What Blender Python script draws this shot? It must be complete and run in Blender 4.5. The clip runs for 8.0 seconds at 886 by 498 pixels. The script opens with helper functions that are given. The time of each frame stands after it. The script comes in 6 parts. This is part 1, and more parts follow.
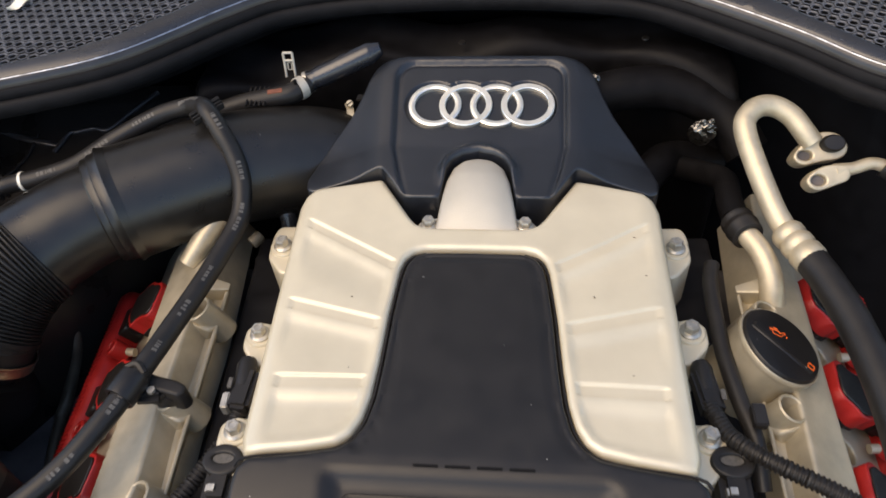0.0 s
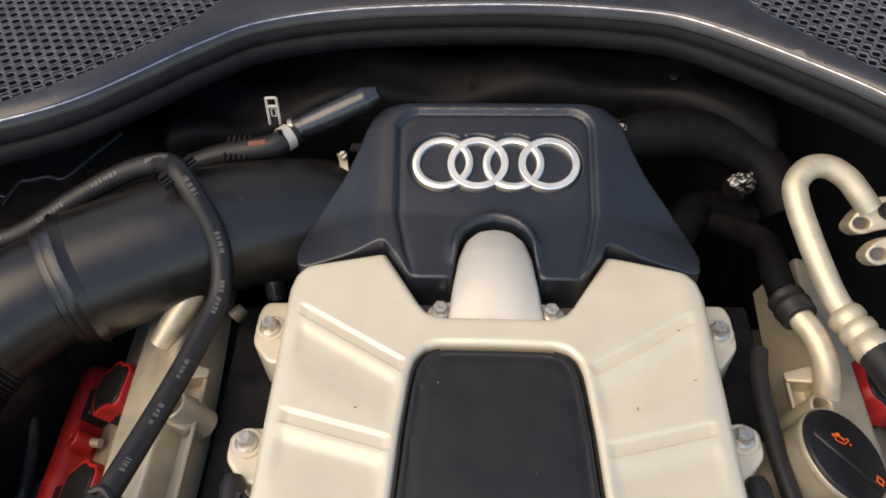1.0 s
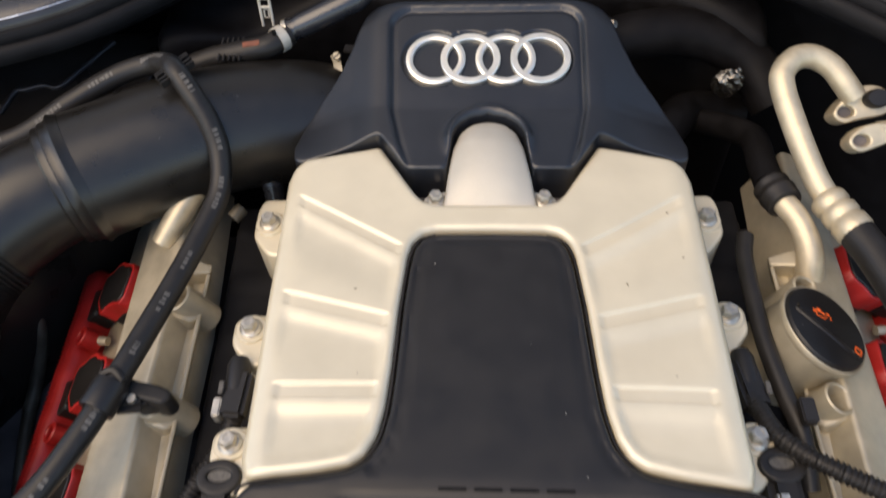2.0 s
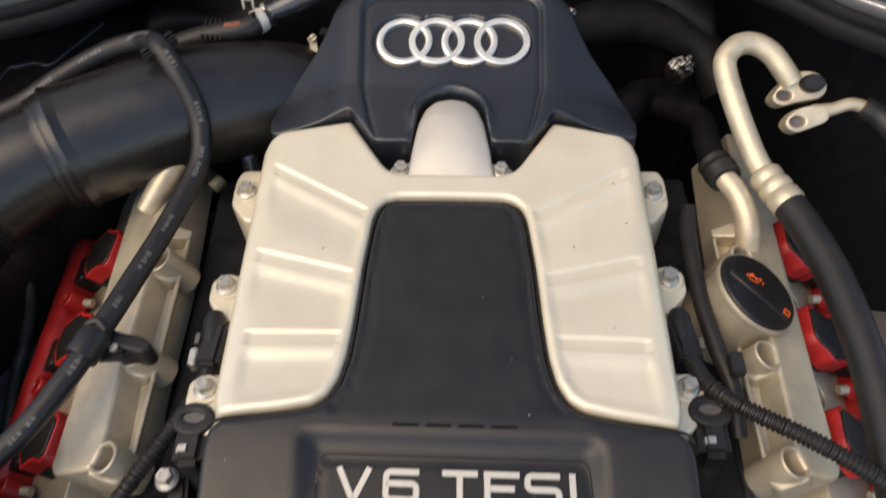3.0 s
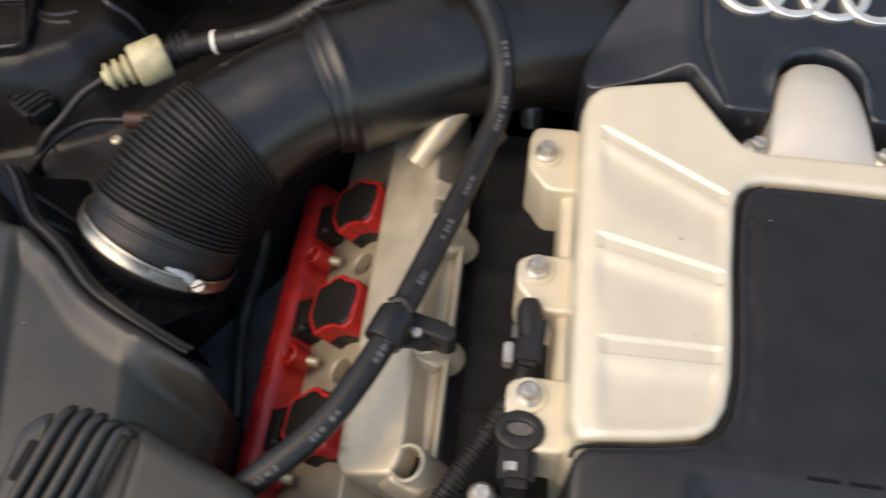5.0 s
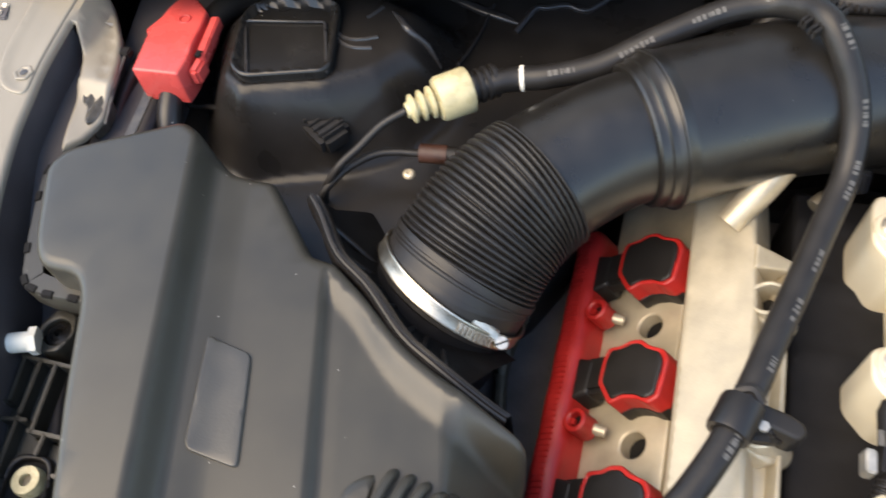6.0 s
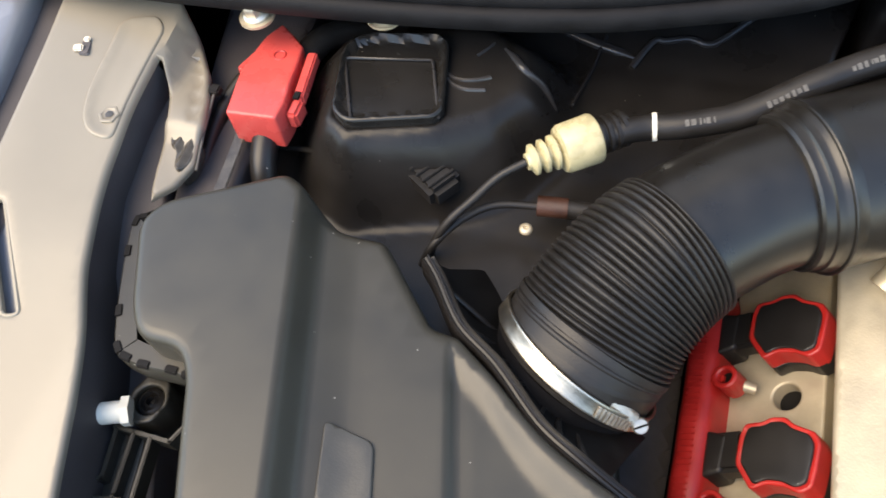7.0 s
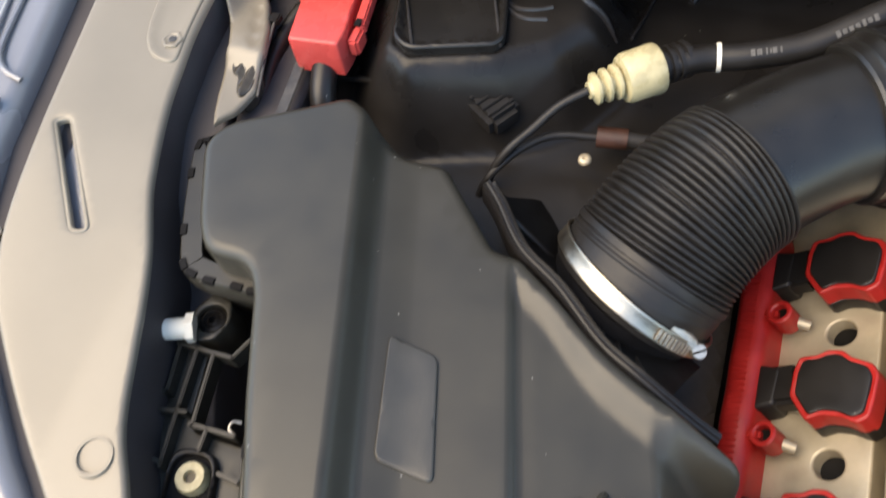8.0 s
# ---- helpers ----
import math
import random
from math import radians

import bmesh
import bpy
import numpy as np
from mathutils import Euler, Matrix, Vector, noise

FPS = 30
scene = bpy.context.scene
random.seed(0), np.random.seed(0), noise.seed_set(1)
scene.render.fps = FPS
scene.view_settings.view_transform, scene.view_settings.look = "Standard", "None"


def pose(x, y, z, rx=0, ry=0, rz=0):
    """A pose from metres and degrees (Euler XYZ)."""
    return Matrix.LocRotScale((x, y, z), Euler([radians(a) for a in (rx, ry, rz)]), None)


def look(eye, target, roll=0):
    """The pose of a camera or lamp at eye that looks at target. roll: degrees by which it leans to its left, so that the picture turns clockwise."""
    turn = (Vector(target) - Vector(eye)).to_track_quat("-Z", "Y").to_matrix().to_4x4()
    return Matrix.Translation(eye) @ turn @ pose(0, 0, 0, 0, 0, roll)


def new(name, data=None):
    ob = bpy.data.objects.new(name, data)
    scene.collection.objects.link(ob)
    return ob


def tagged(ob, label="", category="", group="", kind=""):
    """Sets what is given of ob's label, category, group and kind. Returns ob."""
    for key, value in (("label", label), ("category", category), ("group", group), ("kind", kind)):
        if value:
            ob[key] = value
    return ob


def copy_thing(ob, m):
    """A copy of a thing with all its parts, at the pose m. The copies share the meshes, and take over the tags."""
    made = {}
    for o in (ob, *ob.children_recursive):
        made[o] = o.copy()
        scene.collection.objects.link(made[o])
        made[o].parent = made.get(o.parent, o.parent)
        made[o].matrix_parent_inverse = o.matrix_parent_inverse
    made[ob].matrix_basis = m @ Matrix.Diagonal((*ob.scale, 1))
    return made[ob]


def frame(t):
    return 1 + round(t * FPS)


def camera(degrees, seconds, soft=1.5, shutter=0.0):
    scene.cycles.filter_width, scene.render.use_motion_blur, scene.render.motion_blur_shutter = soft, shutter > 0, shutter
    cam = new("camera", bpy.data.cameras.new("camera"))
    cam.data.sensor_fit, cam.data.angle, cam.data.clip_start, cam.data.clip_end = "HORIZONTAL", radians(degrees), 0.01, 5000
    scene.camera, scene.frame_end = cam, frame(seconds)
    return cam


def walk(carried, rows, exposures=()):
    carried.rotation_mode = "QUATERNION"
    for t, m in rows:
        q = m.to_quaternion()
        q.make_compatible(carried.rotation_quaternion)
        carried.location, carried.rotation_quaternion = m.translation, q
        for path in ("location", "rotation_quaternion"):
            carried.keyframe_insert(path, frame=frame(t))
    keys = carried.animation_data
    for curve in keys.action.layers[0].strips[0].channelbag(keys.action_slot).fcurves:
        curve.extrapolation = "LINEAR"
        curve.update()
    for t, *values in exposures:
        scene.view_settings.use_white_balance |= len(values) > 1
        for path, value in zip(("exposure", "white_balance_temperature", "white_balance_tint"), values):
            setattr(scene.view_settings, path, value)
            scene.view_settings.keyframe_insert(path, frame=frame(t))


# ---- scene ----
# ---------- camera ----------
cam = camera(58.9, 8.0, soft=1.6, shutter=0.4)
PATH = [
    (0, (0.035, -0.367, 1.368), (-0.146, 0.955, -0.123), -5.8),
    (0.5, (0.017, -0.29, 1.361), (-0.134, 0.979, -0.177), -5.1),
    (1, (-0.003, -0.243, 1.361), (-0.114, 1.024, -0.183), -4.0),
    (1.5, (-0.021, -0.231, 1.346), (-0.106, 0.959, -0.26), -3.4),
    (2, (-0.005, -0.288, 1.346), (-0.097, 0.877, -0.277), -4.5),
    (2.2, (-0.001, -0.321, 1.346), (-0.109, 0.824, -0.291), -4.4),
    (2.5, (0.004, -0.354, 1.351), (-0.106, 0.780, -0.305), -4.0),
    (2.9, (0.016, -0.346, 1.362), (-0.062, 0.817, -0.274), -3.0),
    (3.3, (0.022, -0.301, 1.372), (-0.016, 0.9, -0.227), -2.0),
    (3.5, (0.004, -0.278, 1.376), (-0.019, 0.921, -0.224), -1.0),
    (4, (-0.054, -0.247, 1.35), (-0.079, 0.869, -0.31), -0.3),
    (4.5, (-0.121, -0.256, 1.318), (-0.193, 0.795, -0.382), -0.8),
    (5, (-0.195, -0.265, 1.305), (-0.361, 0.757, -0.406), -2.4),
    (5.2, (-0.228, -0.263, 1.303), (-0.463, 0.753, -0.404), -4.7),
    (5.75, (-0.313, -0.248, 1.295), (-0.690, 0.755, -0.402), -7.8),
    (6.3, (-0.379, -0.226, 1.288), (-0.814, 0.761, -0.396), -9.6),
    (6.5, (-0.398, -0.21, 1.286), (-0.834, 0.769, -0.402), -9.8),
    (7, (-0.43, -0.195, 1.285), (-0.883, 0.755, -0.415), -10.6),
    (7.5, (-0.454, -0.189, 1.273), (-0.913, 0.732, -0.442), -11.1),
    (8, (-0.446, -0.229, 1.276), (-0.936, 0.647, -0.454), -12.6),
]
EXPOSURES = [(0, 1.2, 7950, 13), (4.6, 1.2, 7950, 13), (6.4, 2.25, 7850, 9), (8.0, 1.95, 7900, 9)]
walk(cam, [(t, look(eye, target, roll)) for t, eye, target, roll in PATH], EXPOSURES)

# ---------- sky and sun ----------
world = bpy.data.worlds.new("world")
scene.world = world
world.use_nodes = True
wn = world.node_tree
sky = wn.nodes.new("ShaderNodeTexSky")
sky.sky_type = 'NISHITA'
sky.sun_disc = False
sky.sun_elevation = radians(55)
sky.sun_rotation = radians(232)
sky.air_density, sky.dust_density, sky.ozone_density = 1.0, 0.5, 3.5
wn.links.new(sky.outputs["Color"], wn.nodes["Background"].inputs["Color"])
wn.nodes["Background"].inputs["Strength"].default_value = 0.15
sun = new("sun", bpy.data.lights.new("sun", "SUN"))
sun.data.energy, sun.data.angle, sun.data.color = 1.3, radians(58), (1.0, 0.84, 0.62)
sun.matrix_world = look((-1.4, -0.9, 3.4), (0, 0.1, 0.9))


# ---------- materials ----------
def mat(name, color, rough=0.5, metal=0.0, var=0.15, scale=40.0, bump=0.1, grain=400.0, coat=0.0, specks=0.0, spec=0.5, rvar=0.15):
    m = bpy.data.materials.new(name)
    m.use_nodes = True
    nt = m.node_tree
    b = nt.nodes["Principled BSDF"]
    tc = nt.nodes.new("ShaderNodeTexCoord")

    def tex(s, detail=4.0):
        n = nt.nodes.new("ShaderNodeTexNoise")
        n.inputs["Scale"].default_value = s
        n.inputs["Detail"].default_value = detail
        nt.links.new(tc.outputs["Object"], n.inputs["Vector"])
        return n

    def ramp(src, a, c, lo, hi):
        r = nt.nodes.new("ShaderNodeMapRange")
        r.inputs["From Min"].default_value, r.inputs["From Max"].default_value = a, c
        r.inputs["To Min"].default_value, r.inputs["To Max"].default_value = lo, hi
        nt.links.new(src, r.inputs["Value"])
        return r.outputs["Result"]

    big, fine = tex(scale), tex(grain, 2.0)
    val = nt.nodes.new("ShaderNodeMix")
    val.data_type = 'RGBA'
    val.inputs["A"].default_value = (*[c * (1 - var) for c in color], 1)
    val.inputs["B"].default_value = (*[min(1, c * (1 + var)) for c in color], 1)
    nt.links.new(ramp(big.outputs["Fac"], 0.3, 0.7, 0, 1), val.inputs["Factor"])
    out = val.outputs["Result"]
    if specks:
        v = nt.nodes.new("ShaderNodeTexVoronoi")
        v.inputs["Scale"].default_value = 70.0
        nt.links.new(tc.outputs["Object"], v.inputs["Vector"])
        mx = nt.nodes.new("ShaderNodeMix")
        mx.data_type = 'RGBA'
        mx.inputs["B"].default_value = (0.55, 0.53, 0.48, 1)
        nt.links.new(out, mx.inputs["A"])
        nt.links.new(ramp(v.outputs["Distance"], 0.035 * specks, 0.06 * specks, 1, 0), mx.inputs["Factor"])
        out = mx.outputs["Result"]
    nt.links.new(out, b.inputs["Base Color"])
    nt.links.new(ramp(big.outputs["Fac"], 0.3, 0.7, max(0.03, rough * (1 - rvar)), min(1, rough * (1 + rvar))), b.inputs["Roughness"])
    b.inputs["Metallic"].default_value = metal
    b.inputs["Coat Weight"].default_value = coat
    b.inputs["Coat Roughness"].default_value = 0.08
    b.inputs["Specular IOR Level"].default_value = spec
    if bump:
        bp = nt.nodes.new("ShaderNodeBump")
        bp.inputs["Strength"].default_value = bump
        bp.inputs["Distance"].default_value = 0.001
        nt.links.new(fine.outputs["Fac"], bp.inputs["Height"])
        nt.links.new(bp.outputs["Normal"], b.inputs["Normal"])
    return m


CHAMPAGNE = mat("champagne_paint", (0.62, 0.55, 0.405), 0.36, 0.2, 0.06, 25, 0.05, 900, coat=0.42)
CASTING = mat("cast_aluminium", (0.44, 0.386, 0.285), 0.44, 0.42, 0.12, 60, 0.12, 700)
SNOUT = mat("silver_casting", (0.47, 0.437, 0.37), 0.5, 0.3, 0.06, 30, 0.15, 900)
SOFT = mat("soft_black_plastic", (0.0122, 0.0109, 0.0102), 0.42, 0, 0.12, 40, 0.06, 1500, specks=0.5, spec=0.4)
# Black plastic; the blue in the base stands in for reflected sky.
SKYTINTPL = mat("satin_cover_plastic", (0.0096, 0.0114, 0.0154), 0.34, 0, 0.1, 40, 0.05, 1500, specks=0.35, spec=0.66)
RUBBER = mat("black_rubber", (0.0150, 0.0135, 0.0124), 0.44, 0, 0.2, 60, 0.15, 800, spec=0.33)
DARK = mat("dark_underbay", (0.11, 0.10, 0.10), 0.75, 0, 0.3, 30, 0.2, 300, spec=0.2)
GLOSS = mat("black_body_paint", (0.030, 0.0285, 0.029), 0.25, 0, 0.3, 20, 0.05, 200, spec=0.45)
# Blue cast in this base repeats the sky mirrored by black plastic.
COWL = mat("cowl_plastic", (0.0140, 0.0152, 0.0190), 0.27, 0, 0.12, 30, 0.06, 900, spec=0.75)
MESH = mat("honeycomb_plastic", (0.085, 0.088, 0.098), 0.36, 0, 0.4, 60, 0.15, 600)
STEEL = mat("zinc_steel", (0.50, 0.47, 0.41), 0.38, 0.75, 0.2, 160, 0.25, 900)
DULL = mat("dull_bracket_steel", (0.11, 0.095, 0.07), 0.5, 0.5, 0.3, 60, 0.3, 700)
BAND = mat("brushed_band_steel", (0.50, 0.455, 0.37), 0.36, 1.0, 0.12, 120, 0.1, 900)
ALU = mat("brushed_aluminium_tube", (0.54, 0.46, 0.325), 0.45, 0.52, 0.14, 80, 0.15, 900)
CHROME = mat("satin_chrome", (0.93, 0.88, 0.76), 0.34, 0.85, 0.04, 100, 0.0, 900)
RED = mat("red_plastic", (0.36, 0.015, 0.013), 0.42, 0, 0.18, 60, 0.12, 900)
REDLID = mat("bright_red_plastic", (0.57, 0.070, 0.060), 0.28, 0, 0.08, 60, 0.06, 900)
FENDER = mat("beige_grey_body_paint", (0.226, 0.198, 0.153), 0.42, 0.08, 0.08, 9, 0.0, 500, coat=0.15, rvar=0.06)
WING = mat("grey_wing_paint", (0.22, 0.222, 0.235), 0.25, 0.2, 0.08, 10, 0.03, 300, coat=0.6)
CREAM = mat("cream_plastic", (0.46, 0.395, 0.225), 0.28, 0, 0.22, 90, 0.08, 900)
WHITE = mat("white_plastic", (0.82, 0.78, 0.66), 0.45, 0, 0.06, 80, 0.05, 900)
MARK = mat("white_marking", (0.085, 0.080, 0.072), 0.6, 0, 0.35, 500, 0, 900)
ORANGE = mat("orange_marking", (0.8, 0.13, 0.02), 0.5, 0, 0.05, 300, 0, 900)
BROWN = mat("brown_sleeve", (0.042, 0.015, 0.008), 0.55, 0, 0.4, 80, 0.2, 900)
FOIL = mat("crumpled_foil", (0.24, 0.22, 0.19), 0.3, 1.0, 0.3, 200, 0.8, 250)
SHEET = mat("dusty_black_sheet", (0.0160, 0.0144, 0.0133), 0.30, 0, 0.3, 25, 0.05, 300, spec=0.24, specks=0.4)
# Darkened copy of the beige panel paint, for its shaded foot, strip and socket.
SHADEPAINT = mat("shaded_panel_paint", (0.060, 0.053, 0.043), 0.22, 0, 0.4, 90, 0.3, 260)
SEALRUB = mat("seal_rubber", (0.0100, 0.0098, 0.0108), 0.6, 0, 0.2, 60, 0.15, 800, spec=0.12)
DUCT = mat("duct_plastic", (0.0118, 0.0106, 0.0092), 0.31, 0, 0.15, 50, 0.08, 1200, specks=0.4, spec=0.50)
AIRBOX = mat("dusty_black_plastic", (0.0350, 0.0322, 0.0250), 0.37, 0, 0.10, 30, 0.03, 1200, specks=0.5, spec=0.44)
# Darker copy of the rubber for hoses, pad and tray in deep shade.
SHADERUB = mat("shaded_rubber", (0.0066, 0.0061, 0.0064), 0.5, 0, 0.25, 60, 0.2, 800, spec=0.10)
# Pale metal that paints the sky's highlight on the scuffed seal lip.
LIPGLINT = mat("lip_highlight_metal", (0.34, 0.37, 0.42), 0.33, 0.8, 0.5, 90, 0.3, 500)
ASPHALT = mat("asphalt", (0.05, 0.05, 0.05), 0.9, 0, 0.3, 6, 0.5, 200)
BONNET = mat("silver_bonnet_paint", (0.34, 0.357, 0.395), 0.4, 0.2, 0.06, 9, 0.0, 500)
PLATE = mat("gloss_black_plate", (0.012, 0.0108, 0.0095), 0.30, 0, 0.1, 40, 0.03, 900, specks=0.4, spec=0.3)
REDMARK = mat("red_brown_paint", (0.16, 0.045, 0.022), 0.6, 0, 0.3, 200, 0.1, 900)
TRIM = mat("dull_trim_rubber", (0.062, 0.056, 0.057), 0.6, 0, 0.15, 30, 0.15, 600, spec=0.25)
# Near-black that paints the shade inside bores, slots, gaps and the outlet well.
BLACK = mat("recess_shade", (0.006, 0.0056, 0.0055), 0.6, 0, 0.2, 60, 0.1, 600, spec=0.15)
PRESS = mat("black_pressed_sheet", (0.0150, 0.0139, 0.0130), 0.24, 0, 0.2, 30, 0.03, 400, spec=0.38, specks=0.4)
LABEL = mat("blank_label", (0.046, 0.044, 0.038), 0.34, 0, 0.08, 40, 0.08, 900)


# ---------- building helpers ----------
WM = {}


def thing(name, m, label, category, group="", kind=""):
    ob = new(name)
    ob.matrix_basis = m
    ob.empty_display_size = 0.02
    WM[ob.name] = m.copy()
    return tagged(ob, label, category, group, kind)


def part(name, bm, material, parent=None, label="", smooth=True):
    """Links a bmesh that stands in world coordinates as one mesh under its thing or part."""
    if parent is not None:
        bm.transform(WM[parent.name].inverted())
    me = bpy.data.meshes.new(name)
    bm.normal_update()
    bm.to_mesh(me)
    bm.free()
    if smooth:
        me.shade_smooth()
        me.set_sharp_from_angle(angle=radians(42 if smooth is True else smooth))
    me.materials.append(material)
    ob = new(name, me)
    WM[ob.name] = Matrix.Identity(4)
    if parent is not None:
        ob.parent = parent
        WM[ob.name] = WM[parent.name].copy()
    return tagged(ob, label)


def solo(name, bm, material, label, category, group="", kind="", smooth=True):
    return tagged(part(name, bm, material, None, "", smooth), label, category, group, kind)


def T(x, y, z):
    return Matrix.Translation((x, y, z))


def rounded(pts, radius, n=5):
    """A closed outline with its corners rounded; radius is one number or one a corner."""
    out = []
    k = len(pts)
    for i in range(k):
        p0, p, p1 = (Vector(pts[(i + j) % k]) for j in (-1, 0, 1))
        r = radius[i] if isinstance(radius, (list, tuple)) else radius
        a, b = p0 - p, p1 - p
        d = min(r, a.length * 0.49, b.length * 0.49)
        a, b = p + a.normalized() * d, p + b.normalized() * d
        if d < 1e-5:
            out.append(tuple(p))
            continue
        for j in range(n + 1):
            t = j / n
            q = a * (1 - t) ** 2 + p * 2 * t * (1 - t) + b * t * t
            out.append((q.x, q.y))
    return out


def smooth_line(pts, n=8):
    """Catmull-Rom through points of any dimension."""
    v = [np.array(p, float) for p in pts]
    v = [2 * v[0] - v[1]] + v + [2 * v[-1] - v[-2]]
    out = []
    for i in range(1, len(v) - 2):
        for j in range(n):
            t = j / n
            out.append(0.5 * (2 * v[i] + (v[i + 1] - v[i - 1]) * t + (2 * v[i - 1] - 5 * v[i] + 4 * v[i + 1] - v[i + 2]) * t * t
                              + (3 * v[i] - v[i - 1] - 3 * v[i + 1] + v[i + 2]) * t ** 3))
    return out + [v[-2]]


def resample(loop, step):
    out = []
    for i in range(len(loop)):
        a, b = np.array(loop[i]), np.array(loop[(i + 1) % len(loop)])
        k = max(1, int(math.ceil(np.linalg.norm(b - a) / step)))
        out += [a + (b - a) * j / k for j in range(k)]
    return np.array([p for i, p in enumerate(out) if np.linalg.norm(p - out[i - 1]) > 1e-6])


def edge_distance(P, loops):
    best = np.full(len(P), 9.0)
    for L in loops:
        for a, b in zip(L, np.roll(L, -1, axis=0)):
            ab = b - a
            t = np.clip(((P - a) @ ab) / max(1e-12, ab @ ab), 0, 1)
            best = np.minimum(best, np.linalg.norm(P - a - t[:, None] * ab, axis=1))
    return best


def inside(P, L):
    hit = np.zeros(len(P), bool)
    for a, b in zip(L, np.roll(L, -1, axis=0)):
        if abs(b[1] - a[1]) < 1e-12:
            continue
        c = ((a[1] > P[:, 1]) != (b[1] > P[:, 1])) & (P[:, 0] < (b[0] - a[0]) * (P[:, 1] - a[1]) / (b[1] - a[1]) + a[0])
        hit ^= c
    return hit


def ease01(v):
    v = np.clip(v, 0, 1)
    return v * v * (3 - 2 * v)


def slab(outline, top, bottom, r=0.003, grid=0.008, holes=(), m=None, extra=()):
    """A moulding over a closed outline: its top is a number or a function of x, y and the edge distance; rounded rim; walls down to bottom."""
    loops = [resample(outline, grid)] + [resample(h, grid * 0.6) for h in holes]
    lo, hi = loops[0].min(0), loops[0].max(0)
    gx, gy = np.meshgrid(np.arange(lo[0], hi[0], grid), np.arange(lo[1], hi[1], grid))
    P = np.stack([gx.ravel(), gy.ravel()], 1)
    ok = inside(P, loops[0])
    for h in loops[1:]:
        ok &= ~inside(P, h)
    P = P[ok]
    P = P[edge_distance(P, loops) > max(r * 1.05, grid * 0.4)] if len(P) else P
    rings = []
    for L in loops:
        tan = np.roll(L, -1, axis=0) - np.roll(L, 1, axis=0)
        nor = np.stack([-tan[:, 1], tan[:, 0]], 1) / np.maximum(1e-9, np.linalg.norm(tan, axis=1))[:, None]
        for f in (0.1, 0.35, 0.68, 1.0):
            for s in (1, -1):
                q = L + nor * s * f * r
                good = inside(q, loops[0])
                for h in loops[1:]:
                    good &= ~inside(q, h)
                q = q[good]
                if len(q):
                    q = q[edge_distance(q, loops) > f * r * 0.93]
                rings.append(q)
    verts, edges = [], []
    for L in loops:
        k = len(verts)
        verts += [tuple(p) for p in L]
        edges += [(k + i, k + (i + 1) % len(L)) for i in range(len(L))]
    if len(extra):
        X = np.array(extra)
        X = X[inside(X, loops[0])]
        X = X[edge_distance(X, loops) > r]
        P = P[np.min(np.abs(P[:, None, 0] - X[None, :, 0]) + np.abs(P[:, None, 1] - X[None, :, 1]), axis=1) > grid * 0.5]
        rings.append(X)
    for q in rings + [P]:
        verts += [tuple(p) for p in q]
    from mathutils.geometry import delaunay_2d_cdt
    vs, _, fs, *_ = delaunay_2d_cdt([Vector(v) for v in verts], edges, [], 1, 1e-5)
    Q = np.array([tuple(v) for v in vs])
    d = edge_distance(Q, loops)
    z = top(Q[:, 0], Q[:, 1], d) if callable(top) else np.full(len(Q), float(top))
    dd = np.clip(d, 0, r)
    z = z - (r - np.sqrt(np.maximum(0, r * r - (r - dd) ** 2)))
    bm = bmesh.new()
    bv = [bm.verts.new((x, y, h)) for (x, y), h in zip(Q, z)]
    if holes:
        mid = np.array([np.mean([Q[i] for i in f], 0) for f in fs])
        gone = np.zeros(len(fs), bool)
        for h in loops[1:]:
            gone |= inside(mid, h)
        fs = [f for f, g0 in zip(fs, gone) if not g0]
    for f in fs:
        try:
            bm.faces.new([bv[i] for i in f])
        except ValueError:
            pass
    bm.normal_update()
    for f in bm.faces:
        if f.normal.z < 0:
            f.normal_flip()
    rim = [e for e in bm.edges if len(e.link_faces) == 1]
    ext = bmesh.ops.extrude_edge_only(bm, edges=rim)
    for g in ext["geom"]:
        if isinstance(g, bmesh.types.BMVert):
            g.co.z = bottom(g.co.x, g.co.y) if callable(bottom) else min(bottom, g.co.z - 1e-4)
    for v in [v for v in bm.verts if not v.link_faces]:
        bm.verts.remove(v)
    bmesh.ops.recalc_face_normals(bm, faces=bm.faces)
    if m is not None:
        bm.transform(m)
    return bm


def tube(path, r, seg=14, smooth=8, bm=None, cap=True):
    """A sweep along points; r is a number, a list along the points, or a function of 0..1."""
    pts = smooth_line(path, smooth) if smooth else [np.array(p, float) for p in path]
    n = len(pts)
    if isinstance(r, (list, tuple)):
        rr = [float(np.interp(i / (n - 1), np.linspace(0, 1, len(r)), r)) for i in range(n)]
    elif callable(r):
        rr = [r(i / (n - 1)) for i in range(n)]
    else:
        rr = [r] * n
    bm = bm or bmesh.new()
    rows, side = [], None
    for i in range(n):
        t = Vector(pts[min(n - 1, i + 1)] - pts[max(0, i - 1)]).normalized()
        if side is None:
            side = t.orthogonal().normalized()
        side = (side - t * side.dot(t)).normalized()
        up = t.cross(side)
        rows.append([bm.verts.new(Vector(pts[i]) + (side * math.cos(a) + up * math.sin(a)) * rr[i]) for a in (2 * math.pi * k / seg for k in range(seg))])
    for a, b in zip(rows, rows[1:]):
        for k in range(seg):
            bm.faces.new((a[k], a[(k + 1) % seg], b[(k + 1) % seg], b[k]))
    if cap:
        bm.faces.new(rows[0][::-1])
        bm.faces.new(rows[-1])
    bmesh.ops.recalc_face_normals(bm, faces=bm.faces)
    return bm


